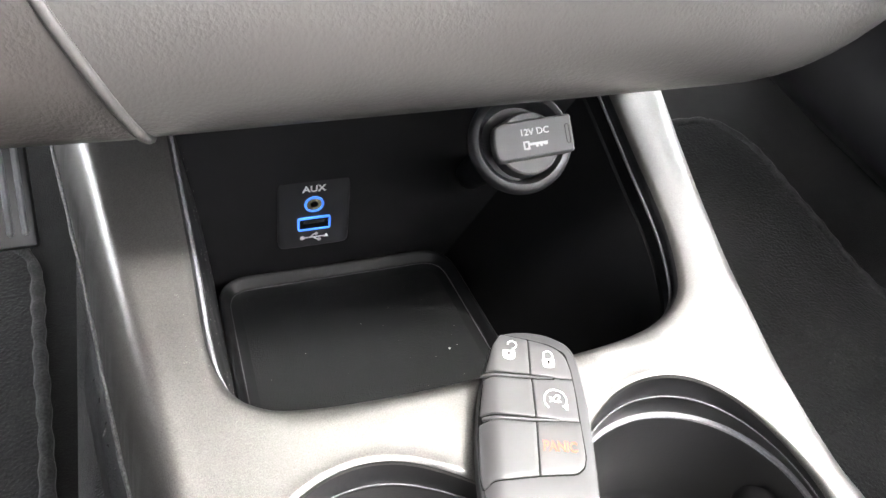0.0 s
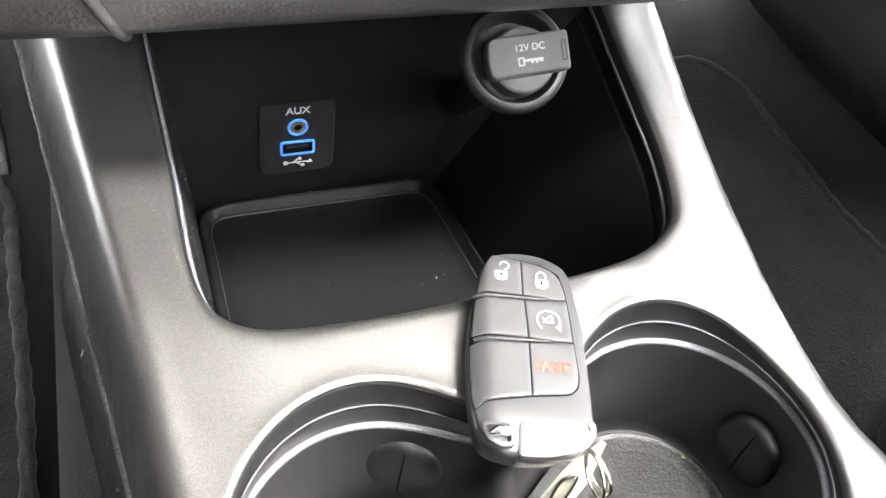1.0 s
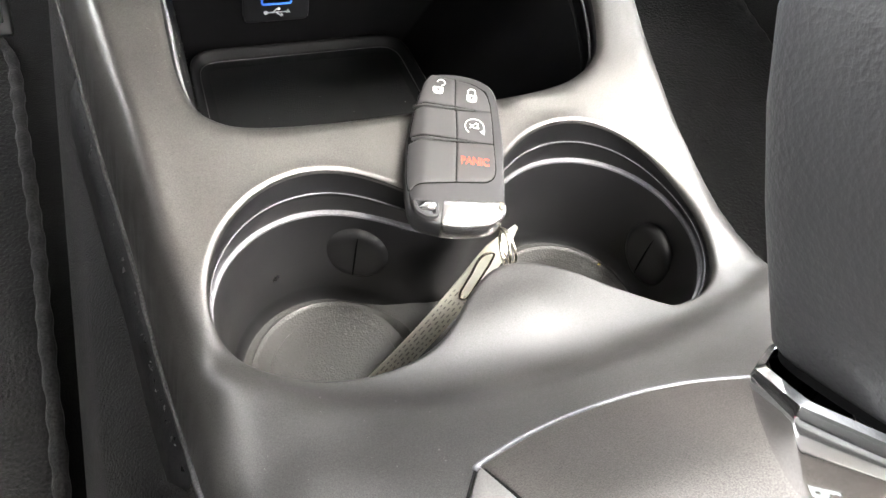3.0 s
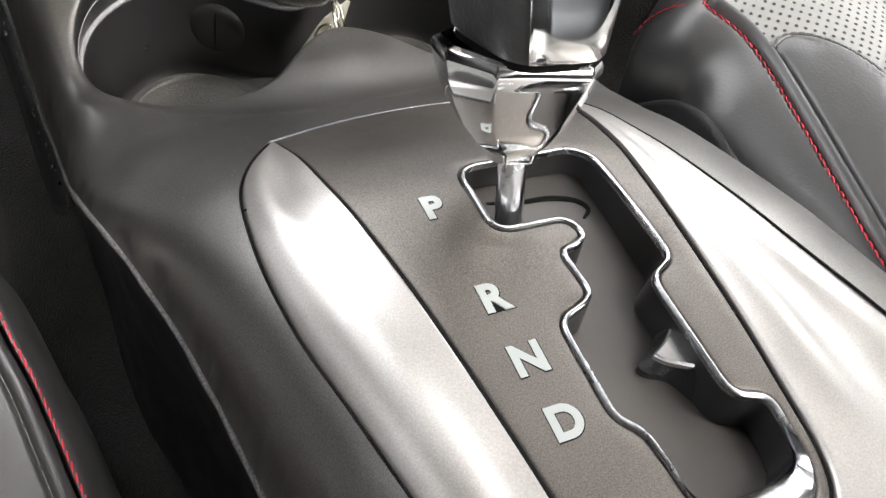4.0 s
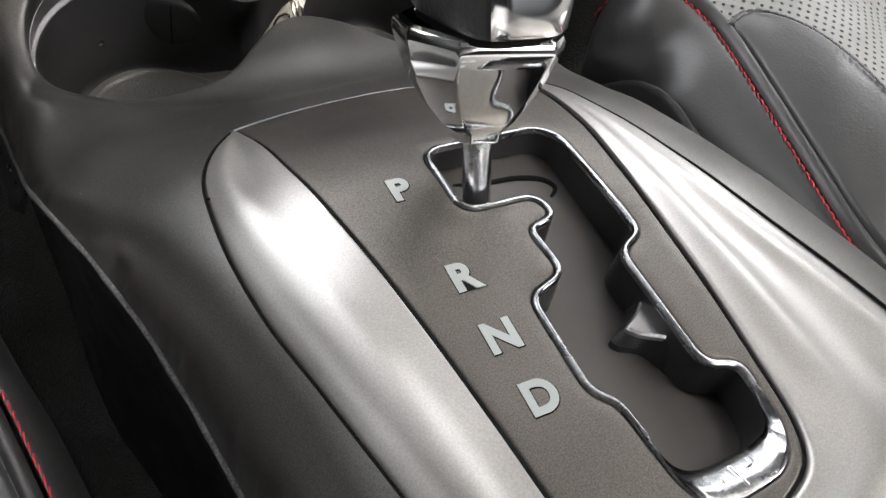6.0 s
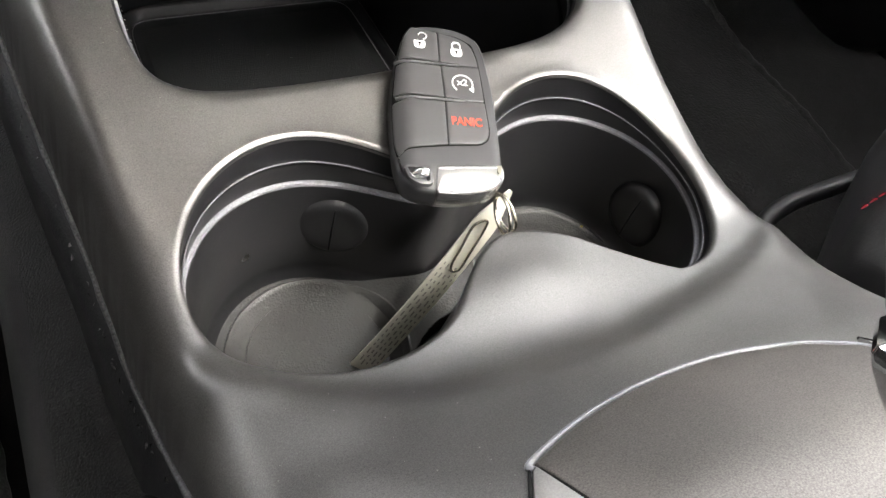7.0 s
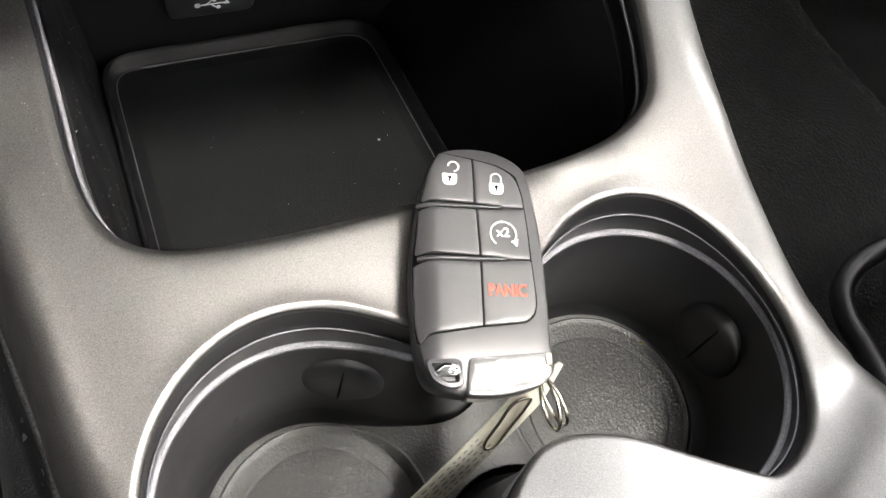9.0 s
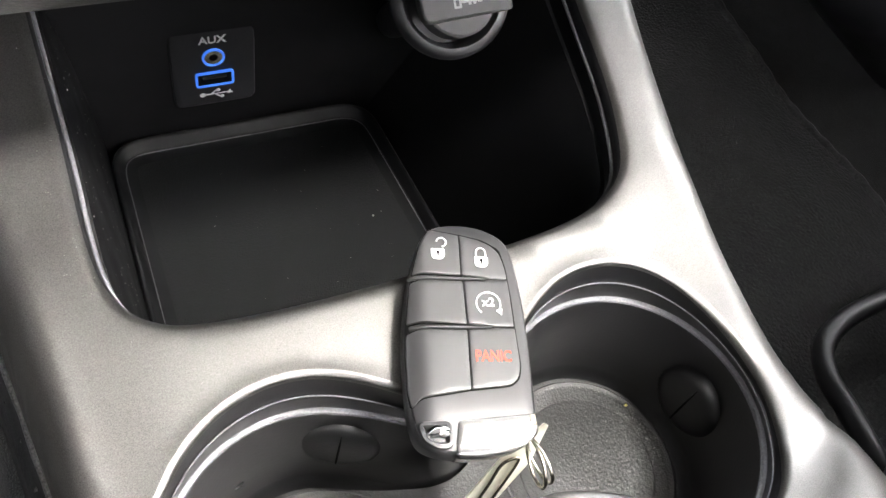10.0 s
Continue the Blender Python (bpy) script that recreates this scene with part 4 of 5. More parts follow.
def slab(grow):
    """Chrome insert that wraps the rear right corner of the grip."""
    rings = []
    for w, d, z in ((0.0130, 0.0206, 0.0308), (0.0140, 0.0216, 0.0322), (0.0160, 0.0228, 0.044), (0.0186, 0.0238, 0.060), (0.0206, 0.0242, 0.078), (0.0208, 0.0238, 0.094)):
        full = knob_ring(w + grow, d + grow, z, 0, n=112, tilt=0.08 * max(0, 1 - (z - 0.03) / 0.05), power=4.0)
        rings.append(full[76:112] + full[:10])
    return rings


r0, r1 = slab(0.0014), slab(-0.001)
v, f = join(loft(r0, False), loft([[a[0] for a in r0], [b[0] for b in r1]], False), loft([[a[-1] for a in r0], [b[-1] for b in r1]], False), loft([r0[0], r1[0]], False), loft([r0[-1], r1[-1]], False))
link("chrome_insert", v, f, M_CHROME, lever, "curved chrome insert in the grip", smooth=45, matrix=lev)

# ---- key fob ----
fob_m = basis((-0.0077, 0.1942, 0.3710), (0.9489, -0.3036, -0.0861), (0.3150, 0.8954, 0.3146))
fob = thing("key_fob", "black plastic remote key fob lying on the console bridge", "key fob", at=fob_m)
FOB = even(spline([(-0.0098, 0.0356), (-0.0025, 0.0382), (0.0054, 0.0374), (0.0120, 0.0331), (0.0151, 0.0280), (0.0168, 0.0187), (0.0181, 0.0056), (0.0184, -0.0088), (0.0183, -0.0200), (0.0180, -0.0275),
                   (0.0140, -0.0322), (0.0020, -0.0350), (-0.0068, -0.0349), (-0.0135, -0.0332), (-0.0168, -0.0300), (-0.0184, -0.0240), (-0.0191, -0.0172), (-0.0195, -0.0055), (-0.0191, 0.0038),
                   (-0.0174, 0.0165), (-0.0143, 0.0289)], 6, True), 0.0012)
if area(FOB) < 0:
    FOB = FOB[::-1]


def crown(x, y):
    """The fob's face: flat in the middle, rolling down to its left side and ends."""
    x, y = np.asarray(x, float), np.asarray(y, float)
    z = -70.0 * np.clip(-x - 0.0118, 0, None) ** 2 - 34.0 * np.clip(y - 0.0285, 0, None) ** 2 - 9.0 * np.clip(-0.020 - y, 0, None) ** 2 - 60.0 * np.clip(x - 0.0146, 0, None) ** 2
    return np.clip(z, -0.006, 0)


rim = crown(FOB[:, 0], FOB[:, 1])
case_rings = [[(x, y, z) for x, y in offset(FOB, g)] for g, z in ((-0.006, -0.0142), (-0.0025, -0.0136), (-0.0006, -0.0118), (0.0, -0.0090))]
case_rings += [[(x, y, z + dz) for (x, y), z in zip(offset(FOB, g), rim)] for g, dz in ((0.0, -0.0026), (-0.0002, -0.0014), (-0.0006, -0.0007), (-0.0012, -0.0003))]
link("case", *join(loft(case_rings, True, True, False), sheet(offset(FOB, -0.0012), [], lambda x, y: crown(x, y) - 0.0003, 0.0016)), M_FOB, fob, "black plastic fob case", smooth=45)


def key_pad(points, radii, name):
    """One rubber button, following the face, with a fine rounded edge."""
    o = even(rounded([(x / 1000, y / 1000) for x, y in points], radii, 5), 0.0007)
    if area(o) < 0:
        o = o[::-1]
    return link(name, *sheet(o, [], lambda x, y: crown(x, y) + 0.0003, 0.0014, 0.0003, 0.0006), M_FOBKEY, fob, smooth=50)


deck = even(rounded([(-0.0181, -0.0225), (-0.0153, -0.0198), (-0.0007, -0.0174), (0.0113, -0.0161), (0.0139, -0.0138), (0.0147, -0.0099), (0.0141, 0.0006), (0.0136, 0.0124), (0.0128, 0.0216), (0.0113, 0.0279), (0.0060, 0.0312),
                     (-0.0013, 0.0330), (-0.0108, 0.0348), (-0.0142, 0.0289), (-0.0172, 0.0165), (-0.0188, 0.0038), (-0.0191, -0.0055), (-0.0189, -0.0172)], 0.001, 4), 0.001)
link("button_gap", *sheet(deck if area(deck) > 0 else deck[::-1], [], lambda x, y: crown(x, y) - 0.00012, 0.0016), M_TAR, fob, "fine dark gaps round the buttons", smooth=40)
b1 = key_pad([(-16.5, 18.5), (-14.0, 19.0), (-1.62, 18.6), (-1.56, 32.6), (-10.7, 34.4), (-13.9, 28.9)], 0.0005, "button")
b2 = key_pad([(-1.40, 18.6), (5.9, 18.15), (6.8, 17.72), (12.8, 17.72), (12.4, 21.5), (10.9, 27.4), (5.8, 30.7), (-1.34, 32.6)], [0.0003, 0.0004, 0.0004, 0.0003, 0.003, 0.004, 0.006, 0.0003], "button")
key_pad([(-18.4, 2.9), (-14.5, 3.3), (-0.74, 2.9), (-1.20, 16.75), (-14.0, 16.85), (-17.1, 16.0)], 0.0005, "button")
b4 = key_pad([(-0.52, 2.9), (6.4, 2.45), (7.3, 2.12), (13.6, 2.12), (13.2, 12.4), (12.85, 17.5), (6.8, 17.5), (5.9, 17.0), (-0.98, 16.75)], 0.0003, "button")
key_pad([(-17.7, -22.1), (-15.1, -19.3), (-0.86, -17.0), (-0.74, 1.05), (-14.5, 1.1), (-18.7, 0.0), (-18.9, -5.5), (-18.7, -17.0)], [0.001, 0.0006, 0.0003, 0.0003, 0.0005, 0.0005, 0.002, 0.002], "button")
b6 = key_pad([(-0.64, -16.95), (11.1, -15.7), (13.6, -13.4), (14.3, -9.9), (13.75, 1.88), (7.3, 1.88), (6.4, 1.5), (-0.52, 1.05)], [0.0003, 0.003, 0.003, 0.003, 0.0003, 0.0004, 0.0004, 0.0003], "button")
for y0, y1, x1 in ((17.5, 17.6, 6.0), (1.7, 2.0, 6.6)):
    bar_pts = [(x / 1000, (y0 + (y1 - y0) * (x + 17) / 24) / 1000) for x in np.linspace(-17.6, x1, 14)]
    link("ridge", *tube([(x, y, float(crown(x, y)) + 0.00005) for x, y in bar_pts], [0.00072 - 0.00040 * k / 13 for k in range(14)], 8), M_FOB, fob, "raised bar between the buttons", smooth=60)
ICON = 0.00042


def arc(cx, cy, r, a0, a1, w=0.00026, n=18):
    return tube([(cx + r * math.cos(radians(a)), cy + r * math.sin(radians(a)), 0) for a in np.linspace(a0, a1, n)], w, 6)


def padlock(button, x, y, opened, name):
    o = even(rounded([(-0.0021, -0.0027), (0.0021, -0.0027), (0.0021, 0.0008), (-0.0021, 0.0008)], [0.0020, 0.0020, 0.0002, 0.0002], 5), 0.0004)
    pieces = [loft([[(p[0], p[1], z) for p in o] for z in (-0.0001, 0.0001)], True, True, True)]
    if opened:
        pieces += [arc(0.0012, 0.0031, 0.0015, -85, 175)]
    else:
        pieces += [arc(0, 0.0023, 0.0015, 0, 180), tube([(-0.0015, 0.0023, 0), (-0.0015, 0.0006, 0)], 0.00026, 6), tube([(0.0015, 0.0023, 0), (0.0015, 0.0006, 0)], 0.00026, 6)]
    ob = link(name, *join(*pieces), M_WHITE, button, smooth=0, matrix=pose(x, y, ICON))
    hole = join(loft([[(0.00055 * math.cos(a), 0.00055 * math.sin(a) - 0.0004, 0.00014) for a in np.linspace(0, 6.283, 10, endpoint=False)]] * 2, True, False, True), tube([(0, -0.0004, 0.0001), (0, -0.0018, 0.0001)], 0.00025, 6))
    link("keyhole", *hole, M_TAR, ob, smooth=0)


padlock(b1, -0.0084, 0.0264, True, "unlock_icon")
padlock(b2, 0.0051, 0.0242, False, "lock_icon")
link("start_icon", *join(arc(0, 0, 0.0037, 232, -28, 0.00026, 34), loft([[(0.0021, -0.0021, -0.0001), (0.0042, -0.0014, -0.0001), (0.0038, -0.0036, -0.0001)], [(0.0021, -0.0021, 0.0001), (0.0042, -0.0014, 0.0001), (0.0038, -0.0036, 0.0001)]], True, True, True)),
     M_WHITE, b4, smooth=0, matrix=pose(0.0062, 0.0094, ICON))
lettering("start_text", "x2", 0.0038, M_WHITE, b4, pose(0.0062, 0.0098, ICON), 0.0001, 0.00006)
lettering("panic_text", "PANIC", 0.0040, M_REDPRINT, b6, pose(0.0064, -0.0072, ICON) @ Matrix.Diagonal((0.95, 1.18, 1, 1)), 0.0001, 0.00008)
# chrome end cap and the bare corner with the ring hole
cap_o = even(rounded([(-0.0060, -0.0352), (0.0030, -0.0352), (0.0140, -0.0326), (0.0184, -0.0285), (0.0182, -0.0238), (-0.0052, -0.0258)], [0.0016, 0.006, 0.004, 0.003, 0.0012, 0.0012], 6), 0.0006)
cap_rings = [[(x, y, (float(crown(x, y)) if lift else 0.0) + z) for x, y in offset(cap_o, g)] for g, z, lift in ((-0.0012, -0.0128, 0), (0.0, -0.0105, 0), (0.0003, -0.0050, 0), (0.0003, -0.0006, 1), (0.0, 0.0002, 1), (-0.0005, 0.0005, 1))]
link("end_cap", *join(loft(cap_rings), sheet(offset(cap_o, -0.0005), [], lambda x, y: crown(x, y) + 0.0005, 0.002)), M_CAP, fob, "worn silver end cap", smooth=40)
part("cap_notch", box_bm(0.0020, 0.0034, 0.0010, 0.0003, 1, (0.0164, -0.0256, -0.0001)), M_STEEL, fob, "bright slot for the split ring")
notch = even(rounded([(-0.0163, -0.0268), (-0.0076, -0.0264), (-0.0074, -0.0328), (-0.0112, -0.0332), (-0.0148, -0.0312)], 0.0014, 5), 0.0008)
link("ring_eye", *loft([[(x, y, z) for x, y in offset(np.array(notch), g)] for g, z in ((0.0008, -0.001), (0.0004, 0.0003), (-0.0006, 0.0005), (-0.0014, -0.0012))], True, False, True), M_FOB, fob, "corner recess showing the blade end", smooth=50)
link("blade_end", *tube([(-0.0140, -0.0297, -0.0008), (-0.0118, -0.0288, -0.0002), (-0.0090, -0.0290, -0.0004), (-0.0078, -0.0300, -0.0010)], [0.0012, 0.0021, 0.0020, 0.0010], 12), M_CHROME, fob, "bright blade end", smooth=60)

# split ring and clear tag
rings_thing = thing("key_ring", "thin steel split ring hanging from the fob", "key ring")


def hoop(c, r, n, wire, name):
    n = Vector(n).normalized()
    u = n.orthogonal().normalized()
    w = n.cross(u)
    link(name, *tube([Vector(c) + (u * math.cos(a) + w * math.sin(a)) * r for a in np.linspace(0, 2 * math.pi, 40, endpoint=False)], wire, 8, True), M_STEEL, rings_thing, smooth=60)


hoop((0.0022, 0.1612, 0.3460), 0.0070, (0.95, 0.05, 0.15), 0.0006, "hoop")
hoop((0.0010, 0.1608, 0.3455), 0.0070, (0.92, -0.12, 0.06), 0.0006, "hoop")
tag = thing("key_tag", "narrow clear plastic tag with fine print hanging into the cup well", "tag")
t0, t1 = Vector((0.0105, 0.1715, 0.3455)), Vector((-0.047, 0.1640, 0.2760))
along = (t1 - t0).normalized()
across = along.cross(Vector((0.55, 0.75, 0.35))).normalized()
rows = []
for s in np.linspace(0, 1, 24):
    c = t0.lerp(t1, s) + Vector((0, 0, -0.004)) * math.sin(math.pi * s)
    h = 0.0052 * min(1, 0.15 + s * 6)
    nn = along.cross(across) * 0.00035
    rows.append([c - across * h - nn, c + across * h - nn, c + across * h + nn, c - across * h + nn])
strip = link("strip", *loft(rows, True, True, True), M_TAG, tag, "clear plastic strip", smooth=30)
bm = bmesh.new()
rnd = random.Random(4)
for k in range(5):
    s = 0.36
    while s < 0.95:
        ln = rnd.uniform(0.012, 0.04)
        c = t0.lerp(t1, s + ln / 2) + Vector((0, 0, -0.004)) * math.sin(math.pi * (s + ln / 2)) + across * (0.0018 * (k - 2))
        for side in (1, -1):
            m = basis(c + along.cross(across) * (side * 0.0005), along, across) @ Matrix.Diagonal((ln * 0.07, 0.00055, 0.00008, 1))
            bmesh.ops.create_cube(bm, size=1.0, matrix=m)
        s += ln + 0.012
face = along.cross(across)
if face.z < 0:
    face = -face
wire = [t0 + along * a + across * (b - 0.0020) + face * (0.0016 + 0.05 * max(0, 0.02 - a)) + Vector((0, 0, -0.004)) * math.sin(math.pi * a / 0.0905)
        for a, b in spline([(0.0125, 0.0005), (0.0163, -0.0026), (0.0245, -0.0011), (0.0318, 0.0002), (0.0345, 0.0022), (0.0322, 0.0044), (0.0256, 0.0036), (0.0163, 0.0022)], 6, True)]
link("wire_loop", *tube(wire, 0.00055, 8, True), M_STEEL, rings_thing, "narrow bent wire loop", smooth=60)
part("print", bm, M_PRINT, strip, "rows of small grey print", smooth=0)

# ---- dashboard over the bin ----
dash = thing("dashboard", "dark grey vinyl dashboard overhanging the storage bin", "dashboard")
PROFILE = [(0.36, 0.455), (0.30, 0.4535), (0.262, 0.4545), (0.246, 0.459), (0.2375, 0.467), (0.2315, 0.480), (0.2285, 0.50), (0.2335, 0.522), (0.258, 0.550), (0.31, 0.576), (0.38, 0.597), (0.5, 0.615), (0.95, 0.63)]
prof = spline(PROFILE, 5)


def dash_row(x, lift=0.0, push=0.0):
    return [(x, y + push, z + lift * (1 - min(1, max(0, (z - 0.45) / 0.2)))) for y, z in prof]


mid_rows = []
for x in np.linspace(-0.116, 0.30, 40):
    k = max(0, x - 0.08)
    row = dash_row(x, 4.3 * k ** 2, 0.9 * k ** 2)
    s = (x + 0.116) / 0.416
    mid_rows.append([((-0.1085 - max(0, z - 0.455) * 0.42) * (1 - s) + 0.30 * s, y, z) for (_, y, z) in row])
link("center_panel", *loft(mid_rows, False), M_DASH, dash, "rounded dark grey lower dash panel", smooth=60)
bar = spline([(-0.1095 - max(0, z - 0.455) * 0.42, y - 0.0008, z) for y, z in PROFILE[:10]], 4)
link("dash_seam", *tube(bar, 0.0016, 8), M_DASH, dash, "raised bead between dash panels", smooth=60)
left_rows = []
for x in np.linspace(0, 1, 16):
    left_rows.append([(-0.1105 - max(0, z - 0.455) * 0.42 * (1 - x) - 0.56 * x, y - 0.001 + 0.05 * x * x, z + 0.002 * min(1, x * 8)) for y, z in prof])
link("driver_panel", *loft(left_rows, False), M_DASHTRIM, dash, "grained brown-grey knee panel", smooth=60)
right_rows = [dash_row(x, 0.078, 0.04) for x in np.linspace(0.302, 0.70, 10)]
link("glove_panel", *loft(right_rows, False), M_DASHTRIM, dash, "dark glovebox panel", smooth=60)

# ---- seats ----
def seat(stitch, inner, far, bolster, z0, slope, puff, swell, label, drop):
    """A bucket seat cushion. stitch: its console-side edge from back to front corner, in plan."""
    ob = thing("car_seat", label, "seat", group="front seats")
    mid = (stitch[0][0] + far) / 2
    loop = [tuple(p) for p in spline(stitch, 6)]
    loop = loop + [(2 * mid - x, y) for x, y in loop[::-1]]
    O = np.array(even(loop, 0.006))
    front = O[:, 1].max()

    def skin(x, y, d):
        x, y = np.asarray(x, float), np.asarray(y, float)
        ease = np.clip((y - front + 0.06) / 0.06, 0, 1)
        return z0 + slope * y + puff * np.sin(math.pi * np.clip(d / 0.10, 0, 0.88)) - 0.010 * ease ** 2

    full = lambda x, y: skin(x, y, gap(O, x, y))
    O2 = offset(O, -0.0068)
    link("insert", *sheet(O2, [], full, 0.011), M_PERF, ob, "grey perforated leather insert", smooth=60)
    # rolled leather band just inside the stitching
    rings = []
    for g, dz in ((-0.0014, -0.0006), (-0.0022, 0.0012), (-0.0040, 0.0022), (-0.0058, 0.0016), (-0.0070, -0.0008)):
        Q = offset(O, g)
        rings.append(list(zip(Q[:, 0], Q[:, 1], skin(Q[:, 0], Q[:, 1], -g) + dz)))
    link("piping", *loft(rings), M_LEATHER, ob, "rolled leather piping", smooth=60)
    # leather sides
    zo = skin(O[:, 0], O[:, 1], 0.0)
    rings = []
    for o, dz in ((-0.0015, -0.0008), (0.0, 0.0002), (0.003, 0.0), (0.009, -0.0022), (0.017, -0.0070), (0.024, -0.0135), (0.029, -0.023), (0.031, -0.038), (0.029, -0.065), (0.022, -0.10), (0.010, -0.14)):
        k = np.array([swell(y) for y in O[:, 1]])
        Q = np.array([offset(O, o * s)[i] for i, s in enumerate(k)])
        rings.append(list(zip(Q[:, 0], Q[:, 1], zo + dz)))
    side = link("side", *loft(rings), M_LEATHER, ob, "black leather cushion side", smooth=60)

    def stitches(points, name, mat, r, owner, step=0.0037):
        line = even(points, step, False)
        pieces = []
        for a, b in zip(line[:-1], line[1:]):
            a, b = Vector(a), Vector(b)
            w = (b - a).cross(Vector((0, 0, 1))).normalized() * 0.0004
            pieces.append(tube([a - w, a.lerp(b, 0.42) + Vector((0, 0, r * 0.8)), a.lerp(b, 0.82) + w], [r * 0.6, r, r * 0.6], 6))
        return link(name, *join(*pieces), mat, owner, smooth=60)

    Q = offset(O, 0.0006)
    ring = [(x, y, z + 0.0004) for (x, y), z in zip(Q, zo) if y > -0.36]
    cut = max(range(len(ring)), key=lambda i: math.dist(ring[i], ring[i - 1]))
    stitches(ring[cut:] + ring[:cut], "stitching", M_RED, 0.0005, side)
    if drop:
        stitches(spline(drop, 6), "corner_stitching", M_RED, 0.00062, side)
    # smooth side panels over the padding
    for s in (1, -1):
        B = [tuple(p) for p in spline(bolster, 5)]
        P = B + [(x, y) for x, y in O2 if (x - mid) * (stitch[0][0] - mid) > 0 and B[-1][1] - 0.002 < y < B[0][1] - 0.004 and abs(x - stitch[0][0]) < 0.07]
        P = np.array(P)
        if s < 0:
            P = np.stack([2 * mid - P[:, 0], P[:, 1]], 1)
        P = np.array(even([tuple(p) for p in P], 0.006))
        if area(P) < 0:
            P = P[::-1]
        bol = link("bolster", *sheet(P, [], lambda x, y: full(x, y) + 0.0022, 0.009, 0.0022, 0.0028), M_LEATHER, ob, "smooth black leather bolster panel", smooth=60)
        seam = [(mid + s * (x - mid), y) for x, y in B]
        X, Y = np.array([p[0] for p in seam]), np.array([p[1] for p in seam])
        Z = full(X, Y)
        link("seam", *tube(list(zip(X, Y, Z + 0.0006)), 0.0014, 8), M_LEATHER, bol, smooth=60)
        stitches([(x - 0.0022 * s * inner, y - 0.0004, z + 0.0024) for x, y, z in zip(X, Y, Z)], "seam_stitching", M_GREYTHREAD, 0.00045, bol, 0.0036)
    # base and backrest
    w = abs(far - stitch[0][0])
    part("seat_base", box_bm(w - 0.05, 0.40, 0.12, 0.02, 2, (mid, -0.17, z0 - 0.17)), M_BLACKSOFT, ob, "black plastic seat base")
    part("backrest", box_bm(w, 0.12, 0.62, 0.05, 4, (0, 0, 0.31)), M_LEATHER, ob, "black leather backrest", matrix=pose(mid, -0.46, z0 - 0.11, 18, 0, 0))
    return ob


def side_shield(owner, x, lean, profile):
    """Plastic side cover of a seat: an outline in y and z, with a rounded upper edge."""
    P = spline(profile, 6)
    rows = []
    for dx, dz in ((0.0, -0.13), (0.0, -0.0030), (0.0006, -0.0010), (0.0020, 0.0), (0.0040, -0.0010), (0.0045, -0.0040), (0.0045, -0.12)):
        rows.append([(x + lean * dx, y, z + dz) for y, z in P])
    link("side_shield", *loft(rows, False), M_BLACKSOFT, owner, "black grained plastic side cover", smooth=60)


passenger = seat([(0.160, -0.42), (0.158, -0.20), (0.152, -0.10), (0.1455, -0.045), (0.149, -0.005), (0.1525, 0.025), (0.1555, 0.055), (0.1555, 0.076), (0.1505, 0.090), (0.1465, 0.097),
                  (0.1530, 0.1035), (0.172, 0.119), (0.20, 0.135), (0.27, 0.150), (0.43, 0.156)], 1, 0.70,
                 [(0.1620, 0.0665), (0.1680, 0.0685), (0.1765, 0.0655), (0.187, 0.0535), (0.1945, 0.037), (0.199, 0.016), (0.2005, -0.008), (0.203, -0.05), (0.208, -0.14), (0.215, -0.38)],
                 0.362, 0.15, 0.012, lambda y: min(1.0, max(0.12, 0.12 + (y + 0.06) * 8)) * (1 - 0.28 * min(1.0, max(0.0, (y - 0.055) / 0.03))), "black leather passenger seat with red stitching and perforated insert",
                 [(0.1462, 0.097, 0.3762), (0.1425, 0.1025, 0.3735), (0.1385, 0.1085, 0.3685), (0.1352, 0.1135, 0.3600), (0.1325, 0.1175, 0.3480)])
side_shield(passenger, 0.1205, 1, [(0.130, 0.270), (0.112, 0.300), (0.0975, 0.322), (0.087, 0.334), (0.076, 0.3455), (0.066, 0.3535), (0.054, 0.3585), (0.043, 0.3595), (0.031, 0.3575), (0.016, 0.3545), (-0.004, 0.345)])
seat([(-0.128, -0.42), (-0.120, -0.20), (-0.1215, -0.09), (-0.128, -0.030), (-0.1310, -0.017), (-0.1338, -0.003), (-0.1392, 0.023), (-0.1442, 0.040), (-0.1480, 0.055), (-0.1510, 0.066), (-0.1545, 0.0735),
               (-0.161, 0.0805), (-0.172, 0.0900), (-0.20, 0.108), (-0.27, 0.126), (-0.40, 0.132)], -1, -0.68,
              [(-0.1585, 0.0535), (-0.164, 0.0545), (-0.176, 0.052), (-0.190, 0.042), (-0.198, 0.02), (-0.202, -0.02), (-0.204, -0.10), (-0.208, -0.38)],
              0.320, 0.20, 0.011, lambda y: min(0.30, max(0.12, 0.12 + (y + 0.06) * 4)), "black leather driver seat with red stitching and perforated insert", [])
# slide bar under the passenger seat front
bar = spline([(0.235, 0.06, 0.165), (0.2375, 0.155, 0.1985), (0.2475, 0.19, 0.2), (0.2535, 0.212, 0.2), (0.268, 0.230, 0.2), (0.296, 0.2415, 0.2), (0.339, 0.246, 0.2), (0.46, 0.25, 0.2), (0.6, 0.246, 0.2), (0.63, 0.20, 0.2), (0.64, 0.06, 0.165)], 8)
link("slide_bar", *tube(bar, 0.0065, 12), M_BLACK, passenger, "glossy black tubular slide bar", smooth=60)

# ---- floor ----
def carpet_z(x, y):
    z = 0.03 + 0.2 * np.clip(y, 0, None) + 0.5 * np.clip(y - 0.62, 0, None) ** 1.5
    return z + 0.004 * np.sin(x * 23 + y * 11) + 0.003 * np.sin(y * 31 - x * 9)


